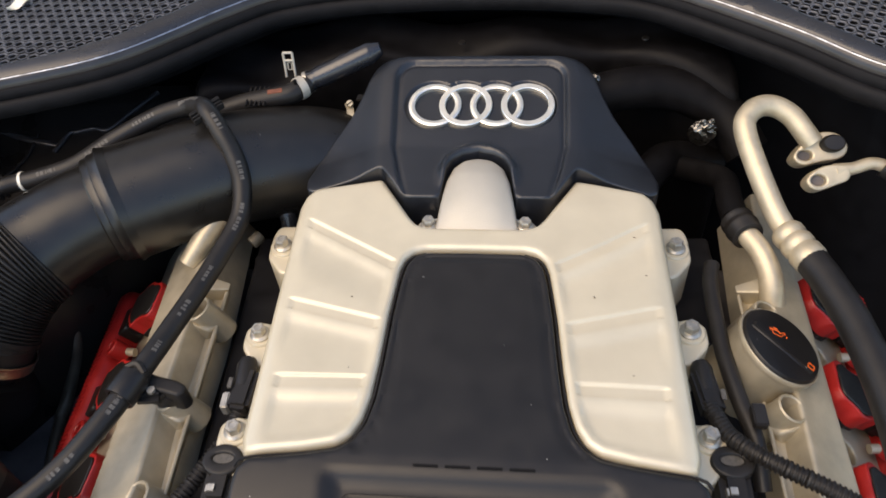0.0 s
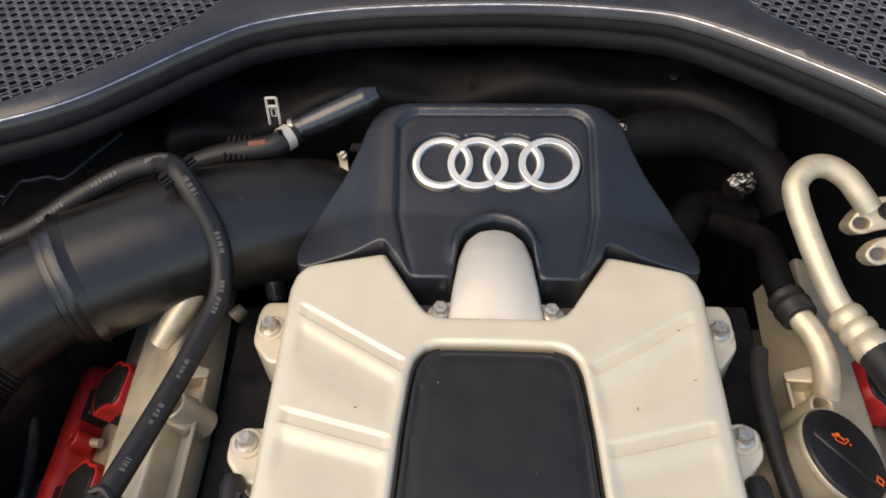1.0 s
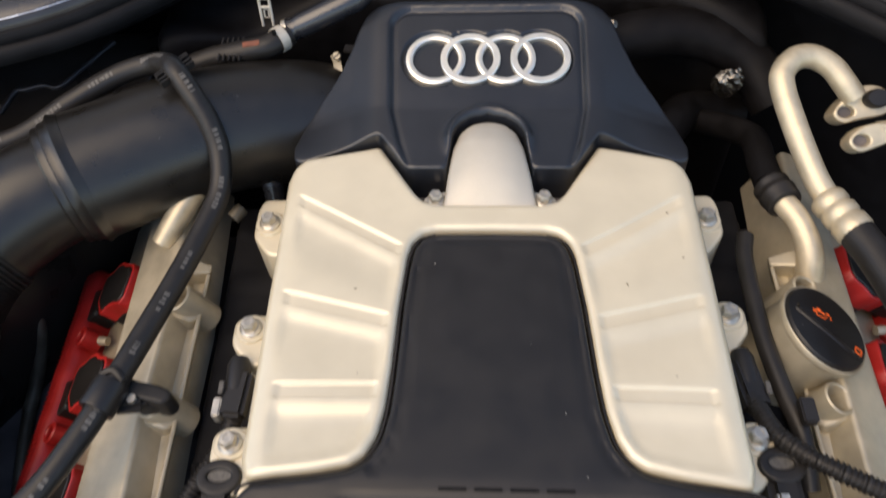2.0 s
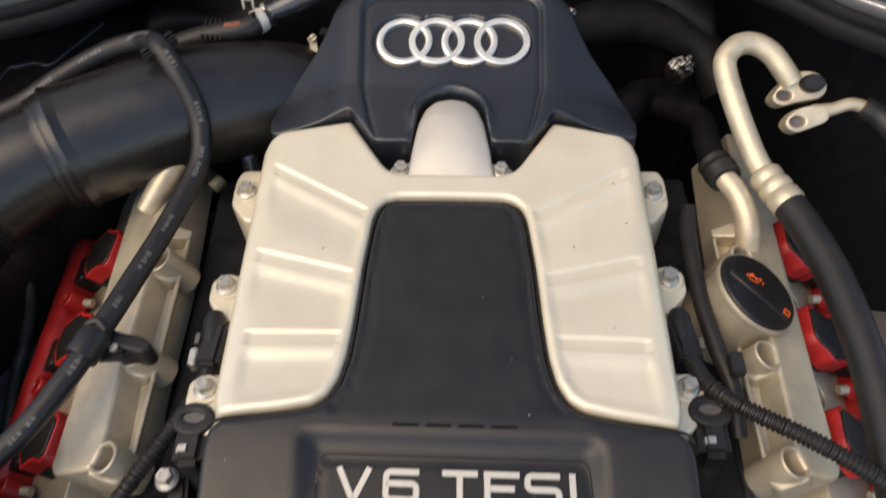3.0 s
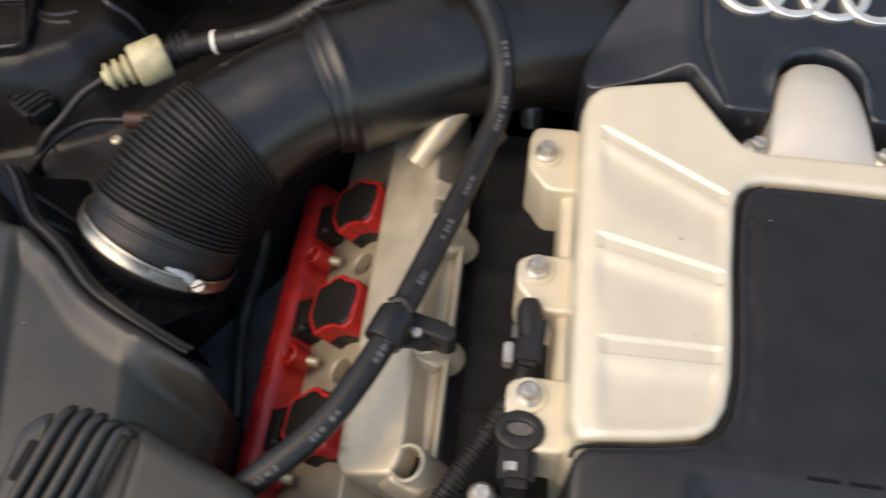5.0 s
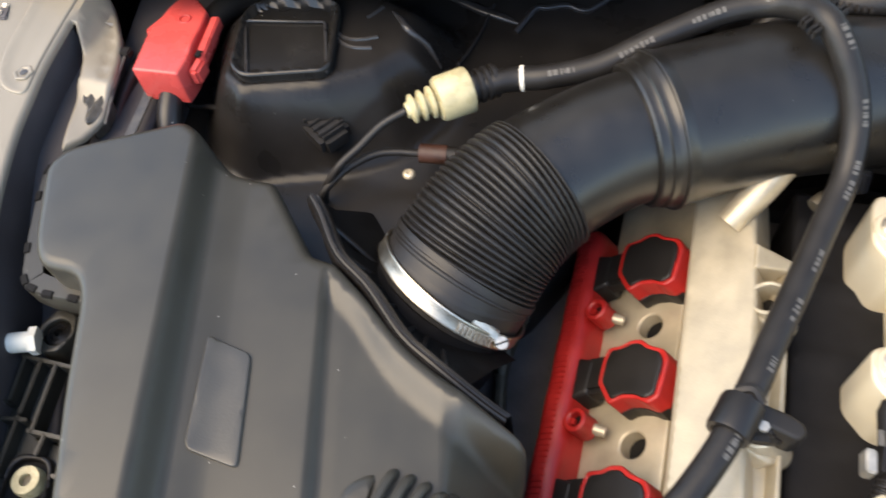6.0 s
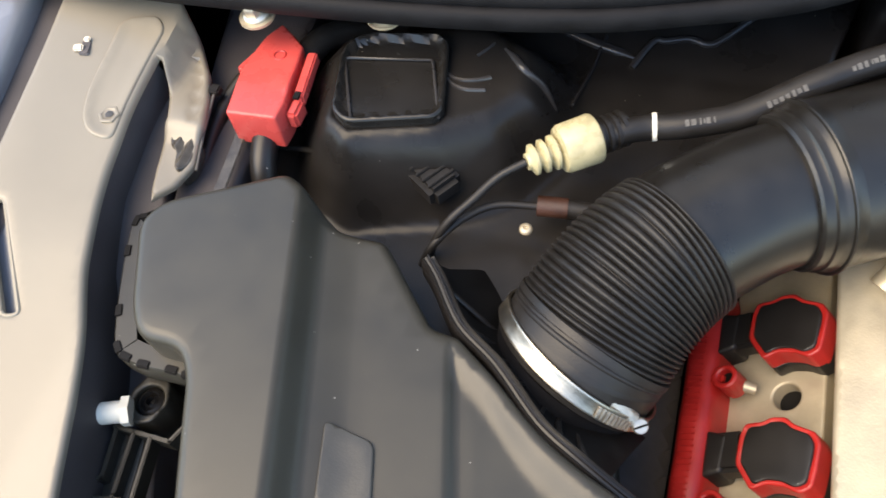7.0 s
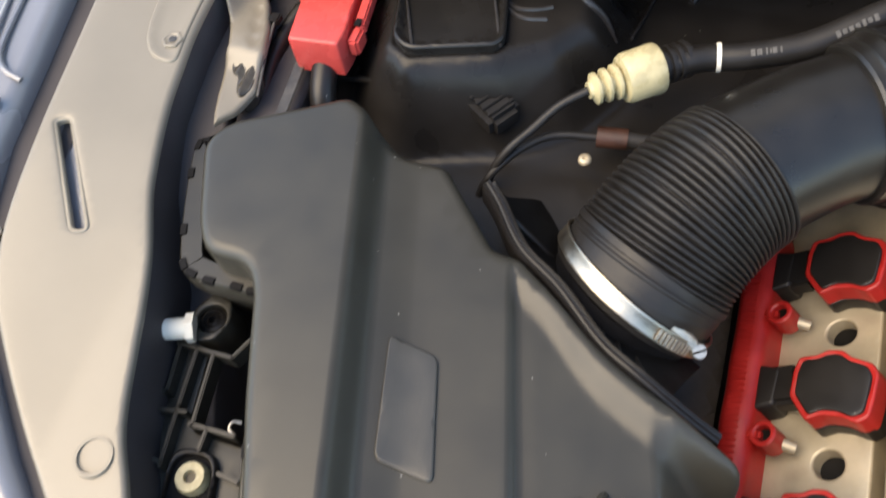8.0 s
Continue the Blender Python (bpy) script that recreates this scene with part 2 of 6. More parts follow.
def lathe(profile, seg=20, m=None, bm=None):
    """A body turned about z from (radius, height) pairs."""
    bm = bm or bmesh.new()
    made, rows = [], []
    for r, h in profile:
        if r < 1e-6:
            rows.append([bm.verts.new((0, 0, h))] * seg)
            made.append(rows[-1][0])
        else:
            rows.append([bm.verts.new((r * math.cos(2 * math.pi * k / seg), r * math.sin(2 * math.pi * k / seg), h)) for k in range(seg)])
            made += rows[-1]
    fs = []
    for a, b in zip(rows, rows[1:]):
        for k in range(seg):
            q = list(dict.fromkeys((a[k], a[(k + 1) % seg], b[(k + 1) % seg], b[k])))
            if len(q) > 2:
                fs.append(bm.faces.new(q))
    bmesh.ops.recalc_face_normals(bm, faces=fs)
    if m is not None:
        bmesh.ops.transform(bm, matrix=m, verts=made)
    return bm


def box(sx, sy, sz, m=None, bevel=0.0015, bm=None, seg=2):
    """A block centred on its pose, with worn edges."""
    b = bmesh.new()
    bmesh.ops.create_cube(b, size=1)
    bmesh.ops.scale(b, vec=(sx, sy, sz), verts=b.verts)
    if bevel:
        bmesh.ops.bevel(b, geom=b.edges[:], offset=min(bevel, 0.45 * min(sx, sy, sz)), segments=seg, affect='EDGES')
    if m is not None:
        b.transform(m)
    if bm is None:
        return b
    return merge(bm, b)


def merge(bm, other):
    me = bpy.data.meshes.new("joined")
    other.to_mesh(me)
    other.free()
    bm.from_mesh(me)
    bpy.data.meshes.remove(me)
    return bm


def sweep(path, profile, m=None):
    """A flat profile of (sideways, up) pairs drawn along a level curve."""
    bm = bmesh.new()
    n = len(path)
    rows = []
    for i in range(n):
        t = np.array(path[min(n - 1, i + 1)], float) - np.array(path[max(0, i - 1)], float)
        s = np.array([-t[1], t[0], 0])
        s = s / np.linalg.norm(s)
        rows.append([bm.verts.new(np.array(path[i], float) + s * a + np.array([0, 0, b])) for a, b in profile])
    for a, b in zip(rows, rows[1:]):
        for k in range(len(profile) - 1):
            bm.faces.new((a[k], a[k + 1], b[k + 1], b[k]))
    bmesh.ops.recalc_face_normals(bm, faces=bm.faces)
    return bm


def aim(origin, z_axis, x_hint=(1, 0, 0)):
    """A pose whose z runs along z_axis."""
    z = Vector(z_axis).normalized()
    x = Vector(x_hint)
    x = (x - z * x.dot(z)).normalized()
    y = z.cross(x)
    m = Matrix((x, y, z)).transposed().to_4x4()
    m.translation = origin
    return m


def circle(x, y, r, n=24, ry=None):
    return [(x + r * math.cos(2 * math.pi * k / n), y + (ry or r) * math.sin(2 * math.pi * k / n)) for k in range(n)]


def hex_bolt(name, m, label, group="", size=1.0, flange=True):
    t = thing(name, m, label, "bolt", group)
    s = size
    if flange:
        part("flange", lathe([(0, -0.001 * s), (0.0095 * s, -0.001 * s), (0.0095 * s, 0.0012 * s), (0.0075 * s, 0.003 * s), (0, 0.003 * s)], 20, m), STEEL, t)
    part("head", lathe([(0, 0.002 * s), (0.0068 * s, 0.002 * s), (0.0070 * s, 0.0092 * s), (0.0060 * s, 0.0104 * s), (0, 0.0104 * s)], 6, m), STEEL, t)
    part("head_ring", lathe([(0.0046 * s, 0.0102 * s), (0.0044 * s, 0.0112 * s), (0.0030 * s, 0.0112 * s), (0.0026 * s, 0.0085 * s), (0, 0.0085 * s)], 16, m), STEEL, t)
    return t


# ---------- ground and car body ----------
g = bmesh.new()
bmesh.ops.create_grid(g, x_segments=8, y_segments=8, size=60)
solo("ground", g, ASPHALT, "dark grey asphalt under the car", "ground", kind="structure")

SEAL = [(-0.95, 0.160), (-0.75, 0.166), (-0.60, 0.174), (-0.50, 0.186), (-0.433, 0.203), (-0.34, 0.240), (-0.25, 0.314), (-0.20, 0.345), (-0.114, 0.362), (0.017, 0.364),
        (0.12, 0.352), (0.182, 0.33), (0.278, 0.256), (0.34, 0.197), (0.42, 0.155), (0.55, 0.13), (0.75, 0.11)]
seal_line = smooth_line(SEAL, 10)
Z_SEAL = 0.96


def cowl_z(x, y, d):
    e = np.interp(x, [p[0] for p in seal_line], [p[1] for p in seal_line])
    v = np.maximum(0, y - e)
    return Z_SEAL + 0.008 * (1 - np.exp(-v / 0.016)) + 0.06 * v


outline = [tuple(p) for p in seal_line] + [(0.75, 0.85), (-0.95, 0.85)]
HC_L = [(-0.93, 0.188), (-0.75, 0.192), (-0.60, 0.199), (-0.50, 0.209), (-0.44, 0.221), (-0.39, 0.238), (-0.345, 0.262), (-0.299, 0.300), (-0.262, 0.337), (-0.237, 0.374), (-0.240, 0.40), (-0.27, 0.60), (-0.93, 0.60)]
HC_R = [(0.215, 0.40), (0.213, 0.365), (0.229, 0.338), (0.266, 0.296), (0.303, 0.257), (0.341, 0.218), (0.40, 0.184), (0.50, 0.158), (0.73, 0.138), (0.73, 0.60), (0.25, 0.60)]
cowl = thing("windscreen_cowl", T(0, 0.5, 0.97), "black satin plastic cowl panel behind the engine bay", "cowl panel", kind="structure")
part("panel", slab(outline, cowl_z, 0.945, 0.004, 0.02, holes=[HC_L, HC_R]), COWL, cowl)
part("tray", slab([(x, y + 0.03) for x, y in [tuple(p) for p in seal_line]] + [(0.75, 0.80), (-0.95, 0.80)], 0.915, 0.90, 0.002, 0.05), SHADERUB, cowl)


def honeycomb(region, pitch=0.0100, wall=0.0019):
    L = np.array(region)
    lo, hi = L.min(0), L.max(0)
    bm = bmesh.new()
    rows = int((hi[1] - lo[1]) / (pitch * 0.866)) + 2
    cols = int((hi[0] - lo[0]) / pitch) + 2
    cen = np.array([(lo[0] + (i + 0.5 * (j % 2)) * pitch, lo[1] + j * pitch * 0.866) for j in range(rows) for i in range(cols)])
    cen = cen[inside(cen, L) | (edge_distance(cen, [L]) < pitch * 0.7)]
    zz = cowl_z(cen[:, 0], cen[:, 1], None) - 0.0022
    R = pitch / math.sqrt(3)
    for (x, y), z in zip(cen, zz):
        ring = []
        for rad, dz in ((R, 0.0), (R - wall * 0.75, 0.0), (R - wall, -0.0004), (R - wall, -0.0014)):
            ring.append([bm.verts.new((x + rad * math.cos(math.pi / 6 + k * math.pi / 3), y + rad * math.sin(math.pi / 6 + k * math.pi / 3), z + dz)) for k in range(6)])
        for a, b in zip(ring, ring[1:]):
            for k in range(6):
                bm.faces.new((a[k], a[(k + 1) % 6], b[(k + 1) % 6], b[k]))
    bmesh.ops.recalc_face_normals(bm, faces=bm.faces)
    return bm


for region in (HC_L, HC_R):
    tagged(part("honeycomb_grille", honeycomb(region), MESH, cowl, "black honeycomb mesh with a little dust", smooth=False), kind="stuff")

seal = thing("bay_seal", T(0, 0.35, 0.95), "black rubber weatherstrip along the bulkhead edge", "rubber seal", kind="structure")
rim3 = [(p[0], p[1], Z_SEAL) for p in seal_line]
part("lip", sweep(rim3, [(0.006, -0.004), (0.004, 0.0005), (0.001, 0.0015), (-0.001, 0.0), (-0.003, -0.005), (-0.004, -0.012)]), GLOSS, seal)
# Thin pale tube added as the highlight along the lip.
part("lip_highlight", tube([(x, y + 0.0008, Z_SEAL + 0.0006) for x, y, z in rim3], 0.0010, 6, 0), LIPGLINT, seal, "scuffed bright edge painted as the lip's sky highlight")
part("bulb", sweep(rim3, [(-0.002, -0.008), (-0.004, -0.0068), (-0.006, -0.0072), (-0.008, -0.010), (-0.0085, -0.014), (-0.0075, -0.0165), (-0.0095, -0.0165), (-0.0125, -0.0175), (-0.0145, -0.021), (-0.0148, -0.025), (-0.0135, -0.030), (-0.010, -0.034)]), SEALRUB, seal)
part("bulkhead", sweep(rim3, [(-0.011, -0.03), (0.0, -0.034), (0.05, -0.045), (0.11, -0.08), (0.125, -0.20), (0.10, -0.60)]), SEALRUB, seal)

bay = thing("engine_bay_tub", T(0, 0, 0.3), "black painted engine bay walls and floor", "engine bay", kind="structure")
b = bmesh.new()
box(1.9, 1.3, 0.02, T(-0.1, 0.05, 0.42), 0, b)
box(1.9, 0.02, 0.34, T(-0.1, -0.60, 0.60), 0, b)
box(0.02, 1.2, 0.44, T(0.80, 0.0, 0.64), 0, b)
part("floor_pan", b, DARK, bay)
# Made-up sheet, added so the deep gap by the rail is less black.
part("gap_fill_sheet", slab(rounded([(-0.50, 0.16), (-0.37, 0.16), (-0.37, -0.16), (-0.50, -0.16)], 0.01), lambda x, y, d: 0.688 + 0.002 * np.sin(y * 60), 0.66, 0.004, 0.02), DARK, bay, "dull grey sheet added to lighten the gap below the intake")

# ---------- bonnet, held open above the bay ----------
bonnet = thing("open_bonnet", T(-0.05, 0.66, 1.10), "silver-grey bonnet held open above the engine", "bonnet")
BON2 = Matrix.Translation((-0.05, 0.66, 1.10)) @ Matrix.Rotation(radians(-86), 4, 'X')
bo = [(-0.95, 0.0), (0.95, 0.0), (0.90, -0.55), (0.72, -0.98), (-0.72, -0.98), (-0.90, -0.55)]
part("skin", slab(rounded(bo, 0.06), lambda x, y, d: 0.02 - 0.04 * (x / 0.95) ** 2, -0.03, 0.01, 0.06, m=BON2), BONNET, bonnet)
part("liner", slab(rounded([(x * 0.88, y * 0.88 - 0.05) for x, y in bo], 0.08), -0.031, -0.05, 0.004, 0.08, m=BON2), BONNET, bonnet)


for hx in (-0.72, 0.62):
    part("hinge", tube([(hx, 0.60, 0.985), (hx, 0.66, 1.01), (hx, 0.68, 1.06), (hx, 0.66, 1.12)], 0.012, 8, 4), GLOSS, bonnet)

# ---------- inner wing on the airbox side ----------
def fender_z(x, y, d):
    return 0.885 + 0.10 * np.clip(y, -0.4, 0.2) + 0.12 * np.clip(-0.74 - x, 0, 0.2)


FEN_IN = [(-0.777, 0.1275), (-0.777, 0.101), (-0.776, 0.078), (-0.773, 0.054), (-0.770, 0.031), (-0.765, 0.007), (-0.758, -0.019), (-0.751, -0.040), (-0.7335, -0.078), (-0.722, -0.110), (-0.7160, -0.130), (-0.7015, -0.175), (-0.683, -0.206), (-0.668, -0.235), (-0.650, -0.270), (-0.625, -0.300)]
FEN_OUT = [(-0.630, -0.330), (-0.662, -0.290), (-0.697, -0.252), (-0.723, -0.228), (-0.752, -0.200), (-0.785, -0.163), (-0.812, -0.128), (-0.830, -0.086), (-0.842, -0.02), (-0.850, 0.05), (-0.857, 0.11), (-0.865, 0.17), (-0.875, 0.30)]
wing = thing("inner_wing_panel", T(-0.8, 0, 0.88), "beige-grey painted inner wing with pressed slots", "body panel", kind="structure")
slot = [(-0.8335, -0.010), (-0.825, -0.006), (-0.7785, -0.074), (-0.787, -0.0765)]
SEAM = [(-0.800, 0.30), (-0.797, 0.205), (-0.786, 0.184), (-0.767, 0.164), (-0.746, 0.134), (-0.735, 0.110), (-0.728, 0.088), (-0.729, 0.078), (-0.725, 0.060), (-0.731, 0.040), (-0.741, 0.026), (-0.745, 0.035), (-0.751, 0.052), (-0.757, 0.075), (-0.758, 0.090), (-0.7665, 0.112), (-0.7745, 0.1275)]


def wing_x(y):
    line = sorted((p[1], p[0]) for p in FEN_IN)
    return np.interp(y, [p[0] for p in line], [p[1] for p in line])


def wing_z(x, y, d):
    """The wing's top, which behind the gap's apex runs over into the lower seam strip."""
    top = fender_z(x, y, d) + 0.003 * np.exp(-(((x + 0.86) * 0.5 + (y - 0.10) * 0.12) / 0.02) ** 2)
    low = 0.884 + 0.0012 * np.sin(y * 95 + x * 60) - 0.007 * ease01((0.086 - y) / 0.012)
    slit = np.interp(y, [0.089, 0.133, 0.168], [-0.7380, -0.7530, -0.7760])
    low = low - 0.0026 * np.exp(-((x - slit) / 0.0014) ** 2) * ease01((y - 0.086) / 0.008) * ease01((0.170 - y) / 0.006)
    k = ease01((x - wing_x(y) - 0.001) / 0.014) * (y > 0.02)
    return top + (low - top) * k


part("panel", slab(SEAM + [tuple(p) for p in smooth_line(FEN_IN, 4)] + [tuple(p) for p in smooth_line(FEN_OUT, 4)], wing_z, lambda x, y: float(wing_z(np.array(x), np.array(y), 0)) - 0.0055, 0.0035, 0.0050,
                   holes=[rounded(slot, 0.004)]), FENDER, wing)
# Dark glossy patch paints the shade at the panel's foot.
part("foot_shade", slab(rounded([(-0.751, 0.079), (-0.742, 0.083), (-0.732, 0.083), (-0.7295, 0.074), (-0.7275, 0.060), (-0.732, 0.050), (-0.738, 0.055), (-0.741, 0.067), (-0.748, 0.070)], 0.004), lambda x, y, d: 0.8785 + 0.0012 * np.sin(x * 700), 0.86, 0.0012, 0.002), SHADEPAINT, wing, "glossy dark patch painted as shade at the panel's foot")
part("slot_floor", slab([(-0.845, -0.005), (-0.82, 0.004), (-0.765, -0.075), (-0.795, -0.085)], lambda x, y, d: fender_z(x, y, d) - 0.0075, 0.86, 0.002, 0.01), WING, wing)
plate = [(-0.809, 0.152), (-0.8135, 0.145), (-0.812, 0.125), (-0.811, 0.101), (-0.809, 0.082), (-0.804, 0.065), (-0.795, 0.0545), (-0.7765, 0.053), (-0.7795, 0.078), (-0.7805, 0.101), (-0.7805, 0.127), (-0.780, 0.150), (-0.790, 0.160)]
part("embossed_ring", lathe([(0.0085, -0.003), (0.0095, 0.0012), (0.0115, 0.0012), (0.0125, -0.003)], 28, T(-0.709, -0.196, float(fender_z(-0.709, -0.196, 0)) + 0.0004)), FENDER, wing)
sl = rounded([(-0.8350, -0.0095), (-0.825, -0.0045), (-0.7770, -0.074), (-0.787, -0.078)], 0.0045, 4)
rim = [(x, y, float(fender_z(x, y, 0)) + 0.0006) for x, y in sl + sl[:2]]
part("slot_rim", tube(rim, 0.0015, 8, 0), FENDER, wing)
part("pressed_plate", slab(rounded(plate, 0.015), lambda x, y, d: wing_z(x, y, d) + 0.0014 - 0.0010 * np.clip((d - 0.003) / 0.004, 0, 1), lambda x, y: float(wing_z(np.array(x), np.array(y), 0)) - 0.002, 0.0016, 0.004), FENDER, wing)
ow = [(-0.905, 0.30), (-0.893, 0.18), (-0.884, 0.131), (-0.871, 0.036), (-0.863, -0.031), (-0.846, -0.092), (-0.822, -0.139), (-0.792, -0.170), (-0.757, -0.209), (-0.702, -0.260), (-0.650, -0.32), (-0.62, -0.36), (-0.60, -0.60), (-1.05, -0.60), (-1.14, 0.30)]
outer = thing("outer_wing", T(-1.0, 0, 0.9), "silver-grey painted front wing", "car wing", kind="structure")
part("skin", slab(ow, lambda x, y, d: fender_z(np.maximum(x, -0.92), y, d) + 0.003 - 0.35 * np.maximum(0, -0.95 - x) ** 1.3, 0.4, 0.010, 0.03), WING, outer)
part("gap_floor", sweep([(p[0], p[1], float(fender_z(p[0], p[1], 0)) - 0.010) for p in smooth_line(FEN_OUT, 4)], [(-0.02, 0.002), (0.02, 0), (0.05, 0.002)]), TRIM, outer)
OWZ = float(fender_z(np.array(-0.92), np.array(0.0), 0)) + 0.003
part("pressed_line", tube([(-0.905, 0.105, OWZ + 0.010), (-0.897, 0.045, OWZ + 0.004), (-0.892, 0.024, OWZ + 0.002), (-0.882, 0.013, OWZ), (-0.869, 0.010, OWZ - 0.004)], 0.0020, 8, 5), WING, outer)
part("edge_line", tube([(-0.918, 0.105, OWZ + 0.010), (-0.906, 0.045, OWZ + 0.005), (-0.897, 0.0, OWZ), (-0.885, -0.045, OWZ - 0.005)], 0.0016, 8, 5), WING, outer)
part("cut_out", box(0.020, 0.011, 0.004, T(-0.882, -0.012, OWZ - 0.0015) @ pose(0, 0, 0, 0, 0, -14), 0.001), BLACK, outer)
wbz = float(fender_z(np.array(-0.787), np.array(0.072), 0)) + 0.0022
wbolt = thing("wing_bolt", T(-0.787, 0.072, wbz), "painted hollow hexagon bolt on the inner wing", "bolt")
part("head", lathe([(0.0078, -0.003), (0.0078, -0.0008), (0.0072, -0.0003), (0.0058, -0.0003), (0.0050, -0.0010), (0.0030, -0.0012), (0, -0.0012)], 6, T(-0.787, 0.072, wbz) @ pose(0, 0, 0, 0, 0, 12)), FENDER, wbolt)
# Dark disc paints the shade in the bolt's hollow.
part("socket", lathe([(0, -0.0008), (0.0032, -0.0008)], 6, T(-0.7868, 0.0722, wbz) @ pose(0, 0, 0, 0, 0, 12)), SHADEPAINT, wbolt, "dark hollow socket")
CLZ = float(fender_z(np.array(-0.829), np.array(0.118), 0))
clipt = thing("sheet_metal_clip", T(-0.829, 0.118, CLZ), "small silver spring clip on the inner wing", "clip")
part("body", box(0.007, 0.013, 0.003, T(-0.827, 0.118, CLZ + 0.001) @ pose(0, 0, 0, 0, 10, 15), 0.0008), DARK, clipt)
part("tongue", box(0.0075, 0.0055, 0.0035, T(-0.8305, 0.1155, CLZ + 0.003) @ pose(0, 0, 0, 15, 0, 15), 0.001), STEEL, clipt, "bright steel tongue")
part("rear_tongue", box(0.005, 0.004, 0.003, T(-0.8285, 0.1245, CLZ + 0.003) @ pose(0, 0, 0, 15, 0, 15), 0.001), STEEL, clipt)

# rear strut corner, black painted sheet with pressings
SQ = [(-0.651, 0.163), (-0.646, 0.178), (-0.635, 0.185), (-0.585, 0.193), (-0.577, 0.185), (-0.564, 0.126), (-0.568, 0.118), (-0.625, 0.102), (-0.639, 0.111)]


MOUND = [(-0.651, 0.163), (-0.646, 0.178), (-0.635, 0.185), (-0.560, 0.205), (-0.530, 0.190), (-0.526, 0.160), (-0.540, 0.136), (-0.568, 0.118), (-0.625, 0.102), (-0.639, 0.111)]


def grow(pts, k):
    c = np.mean(np.array(pts), 0)
    return [tuple(c + (np.array(p) - c) * k) for p in pts]


def strut_z(x, y, d):
    P = np.stack([x, y], 1)
    q = np.where(inside(P, np.array(MOUND)), 0, edge_distance(P, [np.array(MOUND)]))
    z = 0.822 + 0.016 * np.clip((y - 0.08) / 0.12, 0, 1) + 0.02 * np.clip((y - 0.24) / 0.06, 0, 1)
    k = 1 - ease01((q - 0.001) / np.interp(y, [0.09, 0.16], [0.040, 0.052]))
    return z + (0.8885 - z) * k


def on_sheet(pts, dz):
    """Points laid on the pressed sheet, dz above it."""
    P = np.array(pts)
    return [(x, y, float(h) + dz) for (x, y), h in zip(pts, strut_z(P[:, 0], P[:, 1], None))]


corner = thing("strut_corner_panel", T(-0.55, 0.2, 0.8), "black glossy pressed sheet metal by the strut tower", "body panel", kind="structure")
part("sheet", slab([(-0.76, -0.01), (-0.46, -0.03), (-0.40, 0.05), (-0.33, 0.2), (-0.30, 0.33), (-0.76, 0.33)], strut_z, 0.6, 0.004, 0.0046, holes=[grow(SQ, 0.96)]), SHEET, corner)
part("raised_square", slab(rounded(SQ, 0.007), lambda x, y, d: 0.896 - 0.0050 * np.clip((d - 0.0035) / 0.0025, 0, 1), 0.84, 0.0022, 0.003), PRESS, corner)
part("square_bead", tube([(x, y, 0.8925) for x, y in ((-0.623, 0.106), (-0.646, 0.158), (-0.644, 0.160), (-0.586, 0.169), (-0.584, 0.167), (-0.566, 0.120))], 0.0010, 6, 0), GLOSS, corner)
part("arc_bead", tube(on_sheet([(-0.574, 0.164), (-0.568, 0.160), (-0.560, 0.159), (-0.551, 0.161), (-0.542, 0.165)], 0.0), 0.0017, 8, 5), GLOSS, corner)
part("outer_arc_bead", tube(on_sheet([(-0.571, 0.158), (-0.565, 0.153), (-0.556, 0.151), (-0.543, 0.153)], 0.0), 0.0016, 8, 5), GLOSS, corner)
part("diagonal_bead", tube(on_sheet([(-0.539, 0.193), (-0.530, 0.185), (-0.521, 0.177), (-0.509, 0.177), (-0.498, 0.172)], 0.0), [0.0012, 0.0028, 0.0032, 0.0030, 0.0012], 12, 5), GLOSS, corner)
part("rear_line", tube(on_sheet([(-0.557, 0.183), (-0.552, 0.190), (-0.548, 0.197)], 0.0), 0.0015, 8, 5), GLOSS, corner)
part("upright_edge", tube(on_sheet([(-0.478, 0.262), (-0.481, 0.248), (-0.483, 0.234), (-0.487, 0.210), (-0.490, 0.189)], 0.001), 0.0016, 8, 5), GLOSS, corner)
part("bent_bracket", tube(on_sheet([(-0.455, 0.240), (-0.443, 0.262), (-0.433, 0.264), (-0.417, 0.268), (-0.400, 0.266), (-0.380, 0.285), (-0.356, 0.315)], 0.001), 0.0030, 10, 5), GLOSS, corner)
part("rear_bead", tube(on_sheet([(-0.526, 0.267), (-0.505, 0.262), (-0.487, 0.257), (-0.468, 0.253), (-0.451, 0.249)], -0.002), [0.002, 0.0045, 0.005, 0.0045, 0.002], 14, 5), GLOSS, corner)
lw = bmesh.new()
rows_ = []
for y in np.linspace(0.126, -0.285, 60):
    x, zt = float(wing_x(y)), float(fender_z(wing_x(y), y, 0))
    rows_.append([lw.verts.new((x + dx, y, z)) for dx, z in ((-0.006, zt - 0.004), (-0.002, zt - 0.006), (-0.0005, zt - 0.016), (0.0006, zt - 0.035), (0.0012, 0.70))])
for r0, r1 in zip(rows_, rows_[1:]):
    for k in range(4):
        lw.faces.new((r0[k], r0[k + 1], r1[k + 1], r1[k]))
part("liner_wall", lw, TRIM, corner, "smooth charcoal lining under the wing's edge")
part("side_trim", slab([(-0.79, 0.30), (-0.700, 0.30), (-0.700, 0.03), (-0.738, 0.03)], lambda x, y, d: 0.858 + 0.05 * (y - 0.05) - 0.10 * np.maximum(0, x + 0.72), 0.70, 0.004, 0.012), TRIM, corner, "dull charcoal lining beside the wing")
